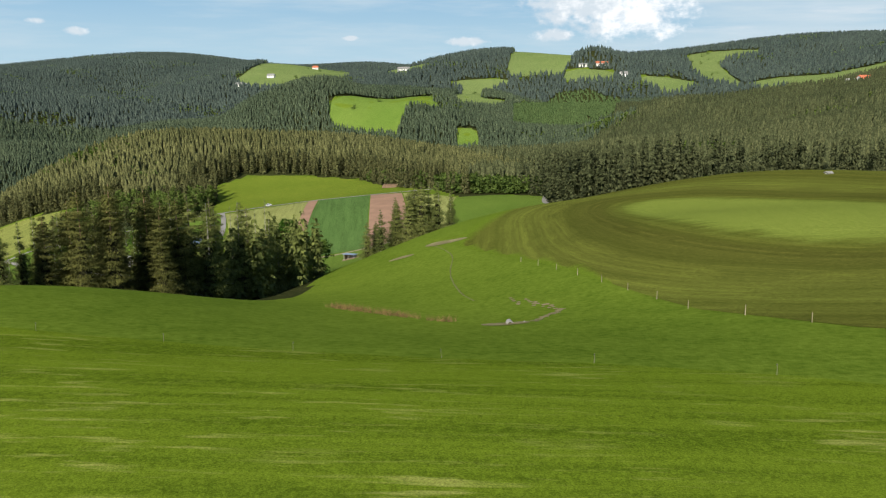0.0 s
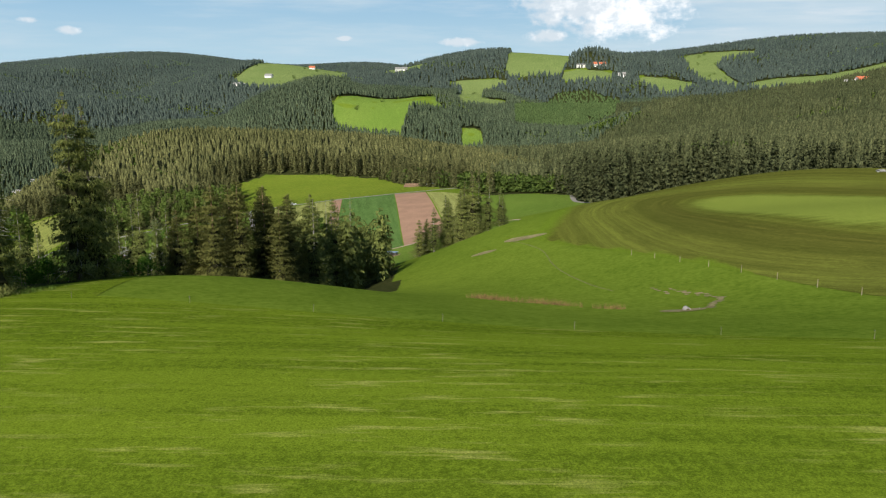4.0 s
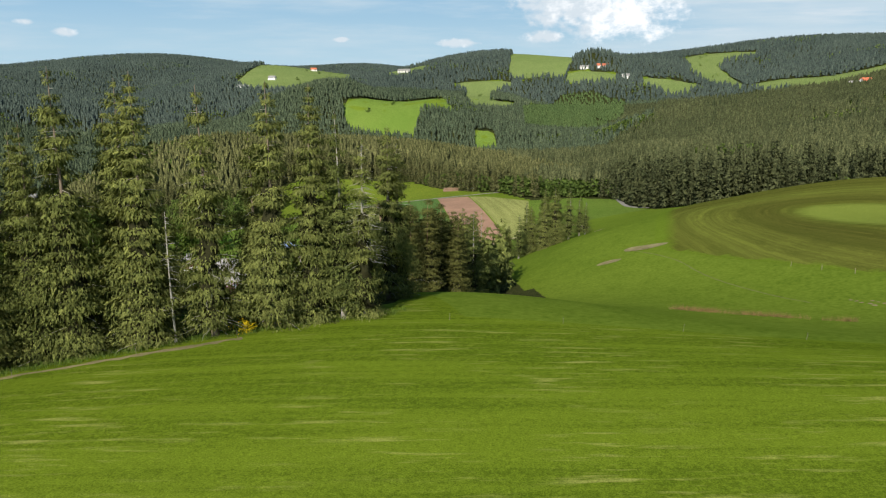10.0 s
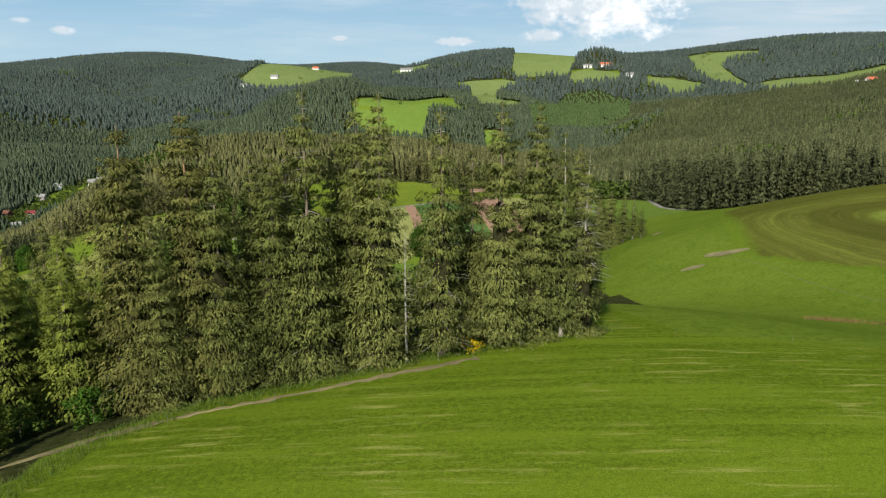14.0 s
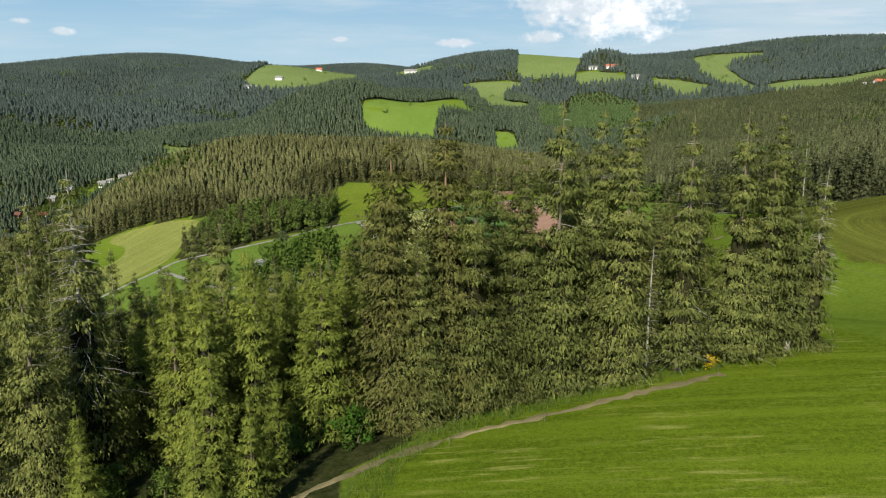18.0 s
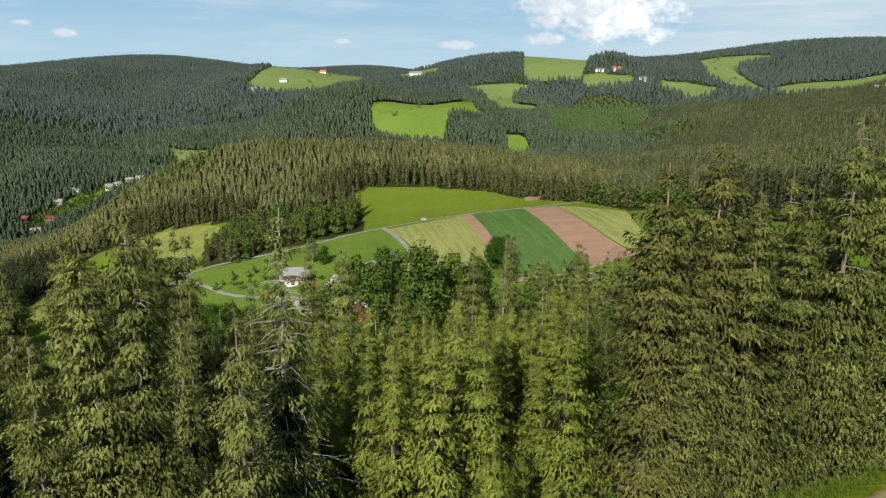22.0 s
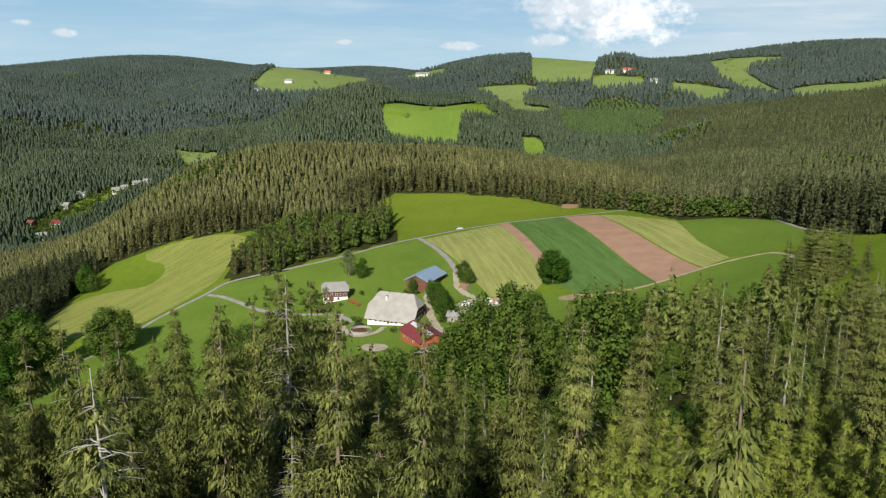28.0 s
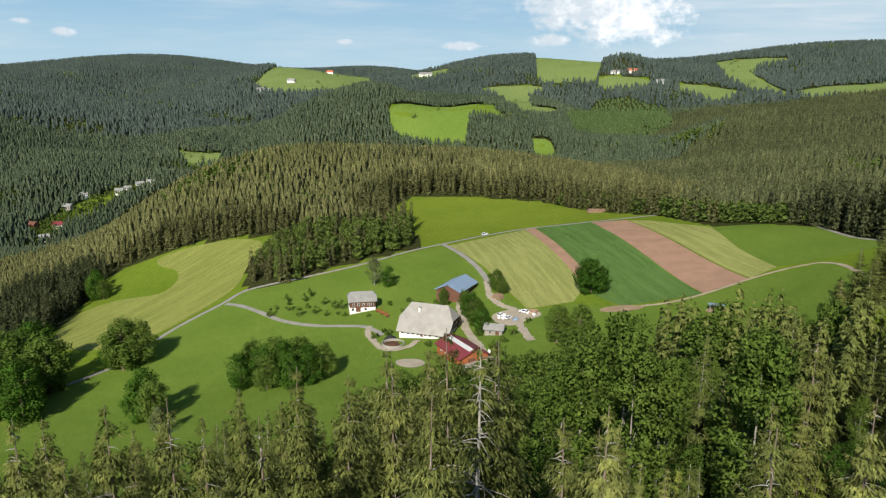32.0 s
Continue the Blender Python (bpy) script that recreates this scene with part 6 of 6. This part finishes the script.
# copse by the lane
COPSE = [(-278, 508), (-246, 488), (-235, 505), (-176, 535), (-178, 584), (-214, 602), (-272, 572)]
X, Y = scatter(COPSE, 6.0, 12)
g1 = np.random.default_rng(9)
m = g1.random(X.size) < 0.65
stand("copse", X[~m], Y[~m], T_MID[0], RIDGESPRUCE, 13, 20, 5, "mixed copse of conifers beside the lane")
stand("copse", X[m], Y[m], leaf_arrays(1.0, 0.26, 80, clumps=40, leaves=16, low=0.10, leaf=0.045, gap=0.9), FARLEAF, 11, 17, 6, "leafy trees of the copse beside the lane")

# tree rows and bushes in the far meadows
for seed, poly, sp in ((21, MID_MEADOW, 42), (22, LEFT_MEADOW, 75), (23, PATCH, 60), (24, RIGHT_MEADOW, 60), (25, BAND, 55), (26, VILLAGE_GREEN, 7), (27, VALLEY_MEADOW, 30)):
    X, Y = scatter(poly, sp, seed, lambda X, Y: (np.sin(X * 0.02 + seed) + np.sin(Y * 0.017) > 0.35) | (sp < 20))
    stand("meadow_bushes", X, Y, clumpy(12, 0.5, seed), FARLEAF, 6, 12, seed, "scattered bushes and trees in the hill meadow")

# ---- meadow details ----
def fence_post(name, label, h, r, mat, group):
    p = tagged(new(name), label, "fence post", group)
    v, f = stem_arrays(h, r, random.Random(3), 6, 3, 0.0, 0.8)
    part("stake", arrays_mesh("stake", v, f, mat), p)
    block("insulator", (0, -r - 0.02, h * 0.86), (0.05, 0.06, 0.08), RUBBER, p)
    return p


POST = kept_off(fence_post("fence_post", "round weathered wooden fence post in the grass", 1.25, 0.05, POSTWOOD, "posts along the cut field"))
STAKE = kept_off(fence_post("fence_stake", "thin pale electric fence stake in the meadow", 0.95, 0.018, BARK, "stakes along the meadow"))
FENCE = [(44, 58), (37, 76), (30.7, 87.3), (25.3, 113), (22.6, 121.8), (15, 150), (6, 185), (0, 204)]


def along(line, gap):
    out, rest = [], 0.0
    for (x0, y0), (x1, y1) in zip(line, line[1:]):
        d = math.hypot(x1 - x0, y1 - y0)
        while rest < d:
            out.append((x0 + (x1 - x0) * rest / d, y0 + (y1 - y0) * rest / d))
            rest += gap
        rest -= d
    return out


for x, y in along(FENCE[:6], 8.6):
    put(POST, x + rnd.uniform(-0.2, 0.2), y, rnd.uniform(0.9, 1.1), rnd.uniform(0, 360), (rnd.uniform(-4, 4), rnd.uniform(-4, 4)), sink=0.1)
for x, y in along([(46, 40), (26, 50), (12, 55.6), (-14, 61), (-40, 66), (-62, 69.5)], 12.5):
    put(STAKE, x + rnd.uniform(-0.3, 0.3), y + rnd.uniform(-0.3, 0.3), rnd.uniform(0.9, 1.15), rnd.uniform(0, 360), (rnd.uniform(-6, 6), rnd.uniform(-6, 6)), sink=0.1)
for x, y in ((-84.5, 66), (-94, 62.5), (-104, 57.5), (-113, 54), (-118, 49)):
    put(STAKE, x, y, 1.2, 0, (rnd.uniform(-6, 6), rnd.uniform(-6, 6)), sink=0.1)

# culvert, eroded bank, reeds, path scars
drape("bare_bank", rounded([(4.4, 91.5), (6.4, 90.2), (9, 90.6), (11.2, 91.6), (10.6, 93.2), (8, 93), (5.4, 93.2)], 2), WORN, 1.0, 0.10, "bare trampled earth round the culvert", "ground")
ribbon("bare_bank", [(11.4, 92.6), (12.6, 94.2), (13.4, 96.2), (15.4, 98.6), (16.4, 101)], 0.9, WORN, 0.09, "short eroded earth bank by the culvert", "ground", step=0.5, ragged=0.9)
drape("bare_bank", rounded([(-6, 208), (-1, 203), (6, 202.5), (7, 205), (1, 208), (-3, 211)], 2), WORN, 1.5, 0.14, "worn bare earth at the field corner", "ground")
drape("bare_bank", rounded([(-16, 200), (-10, 198), (-7, 200), (-12, 203)], 2), WORN, 1.5, 0.12, "worn earth patch on the green slope", "ground")
drape("bare_bank", rounded([(3, 284), (8, 286), (9, 291), (5, 292)], 2), DIRT, 1.5, 0.14, "pile of bare earth by the slope edge", "ground")
for ax, ay in ((10.2, 116), (12.2, 113), (13.6, 109.5), (14.8, 106.5)):
    for k in range(5):
        x0, y0 = ax + 0.25 * k + rnd.uniform(-0.3, 0.3), ay - 1.5 * k
        drape("erosion_scar", rounded([(x0, y0), (x0 + rnd.uniform(0.4, 0.8), y0 - 0.3), (x0 + 0.4, y0 - rnd.uniform(0.8, 1.5)), (x0 - 0.1, y0 - 0.6)], 1), DIRT, 2.0, 0.07, "short eroded cattle step in the slope", "ground")


def culvert(x, y):
    c = tagged(new("culvert"), "short concrete culvert pipe with stones in the gully", "culvert")
    c.matrix_world = pose(x, y, gz(x, y) - 0.05, 0, 0, 8) @ Matrix.Diagonal((0.8, 0.8, 0.8, 1))
    n = 18
    v = [(q * math.cos(2 * math.pi * i / n), yy, 0.2 + q * math.sin(2 * math.pi * i / n)) for yy, q in ((-0.5, 0.5), (0.6, 0.5), (0.6, 0.38), (-0.5, 0.38)) for i in range(n)]
    solid("pipe", v, [(k * n + i, k * n + (i + 1) % n, ((k + 1) % 4) * n + (i + 1) % n, ((k + 1) % 4) * n + i) for k in range(4) for i in range(n)], CONCRETE, c)
    rng = random.Random(7)
    for k in range(12):
        bm = bmesh.new()
        bmesh.ops.create_icosphere(bm, subdivisions=1, radius=rng.uniform(0.12, 0.34))
        for w in bm.verts:
            w.co *= rng.uniform(0.7, 1.2)
            w.co.z *= 0.6
        me = bpy.data.meshes.new("stone")
        bm.to_mesh(me), bm.free()
        me.materials.append(STONE)
        o = part("stone", me, c)
        o.location = (rng.uniform(-2.6, 2.6), rng.uniform(-1.3, 0.9), 0.05)
    return c


culvert(8.4, 92.0)



def tufts(name, X, Y, h, mat, seed, label, blades=7, spread=0.25, width=0.03):
    """Tufts of blades standing on the land, as one stuff."""
    g = np.random.default_rng(seed)
    n = len(X) * blades
    bx, by = np.repeat(X, blades) + g.normal(0, spread, n), np.repeat(Y, blades) + g.normal(0, spread, n)
    bz, a, H = ground_z(bx, by), g.uniform(0, 6.283, n), h * g.uniform(0.5, 1.2, n)
    dx, dy = np.cos(a) * width, np.sin(a) * width
    lx, ly = g.normal(0, 0.35, n) * H, g.normal(0, 0.35, n) * H
    v = np.stack([np.stack([bx - dx, by - dy, bz], -1), np.stack([bx + dx, by + dy, bz], -1), np.stack([bx + lx, by + ly, bz + H], -1)], 1).reshape(-1, 3)
    return tagged(new(name, arrays_mesh(name, v, np.arange(3 * n).reshape(-1, 3), mat)), label, "grass", kind="stuff")


X, Y = scatter([(-20, 121), (-15, 115), (-9, 108.5), (-2, 100), (1, 97), (1.8, 98), (-3, 103.5), (-8, 110.5), (-13, 117.5), (-18, 123)], 0.55, 31, lambda X, Y: np.sin(X * 0.7) + np.sin(Y * 1.3 + X) + 0.6 * np.sin(3.1 * X) > -0.9)
tufts("dry_reeds", X, Y, 0.9, REED, 31, "strip of dry brown reeds in the wet hollow", 8)
X, Y = scatter([(-66, 78), (-80, 73.5), (-90, 70.5), (-101, 65.5), (-112, 62), (-119, 54), (-122, 46), (-128, 34), (-126, 31), (-119, 43), (-116, 52), (-110, 58), (-100, 61.5), (-90, 66), (-80, 69), (-68, 73)], 0.6, 32)
tufts("edge_grass", X, Y, 0.6, LEAF, 32, "long unmown grass along the wood edge", 7)
bush = tagged(new("broom_bush"), "yellow flowering broom bush at the wood edge", "bush")
bush.matrix_world = pose(-84.6, 69.6, gz(-84.6, 69.6))
v, f, nv = leaf_arrays(1.6, 1.7, 33, clumps=14, leaves=40, low=0.15, leaf=0.12)
part("blossom", arrays_mesh("blossom", v, f, BROOM, nv), bush)["kind"] = "stuff"
v, f, nv = leaf_arrays(1.5, 1.8, 34, clumps=14, leaves=30, low=0.05, leaf=0.14)
part("foliage", arrays_mesh("foliage", v, f, LEAF, nv), bush)["kind"] = "stuff"
SHRUB = kept_off(broadleaf("hazel_shrub", 35, 3.2, 1.9, LEAF, BARK, "low green shrub at the wood edge", trunk_r=0.06, limbs=3, clumps=22, leaves=40, low=0.05, leaf=0.16))
for x, y in zip(*scatter(NEAR_WOOD, 6.0, 36, lambda X, Y: (Y < 74) & (X > -150))):
    put(SHRUB, x, y, rnd.uniform(0.5, 1.2), rnd.uniform(0, 360))
FERNS = kept_off(broadleaf("elder_shrub", 38, 3.0, 2.2, DARKLEAF, BARK, "dark green shrub in the shade of the wood", trunk_r=0.06, limbs=3, clumps=24, leaves=40, low=0.02, leaf=0.16))
for x, y, q in ((-190, 435, 0.8), (-180, 435.5, 0.9), (-174, 428, 1.0), (-177, 431, 0.7), (-195.8, 396, 0.9), (-189, 396.5, 1.0), (-191.5, 401, 0.7), (-216, 432, 0.6), (-212, 429, 0.7), (-164, 423, 1.0), (-161, 426, 1.1), (-166, 429, 0.8), (-160, 384, 0.9), (-166, 381, 0.8), (-171, 378, 0.9), (-148, 384, 0.9), (-146, 392, 1.0),
                (-143, 367, 1.1), (-139, 372, 1.0), (-133, 380, 1.0), (-149, 398, 1.1), (-157, 405, 0.8), (-124, 394, 0.8), (-200, 424, 0.6), (-183, 424, 0.7), (-209, 441, 0.7)):
    put(SHRUB, x, y, q * 1.1, rnd.uniform(0, 360), wide=1.2)
for gap in SHADED_GAPS + [[(-101, 84), (-76, 84), (-68, 112), (-100, 120), (-106, 138), (-112, 120)]]:
    for x, y in zip(*scatter(gap, 4.6, 39)):
        put(FERNS, x, y, rnd.uniform(0.5, 1.3), rnd.uniform(0, 360))

for proto in SPARE:
    for o in (*proto.children_recursive, proto):
        bpy.data.objects.remove(o)
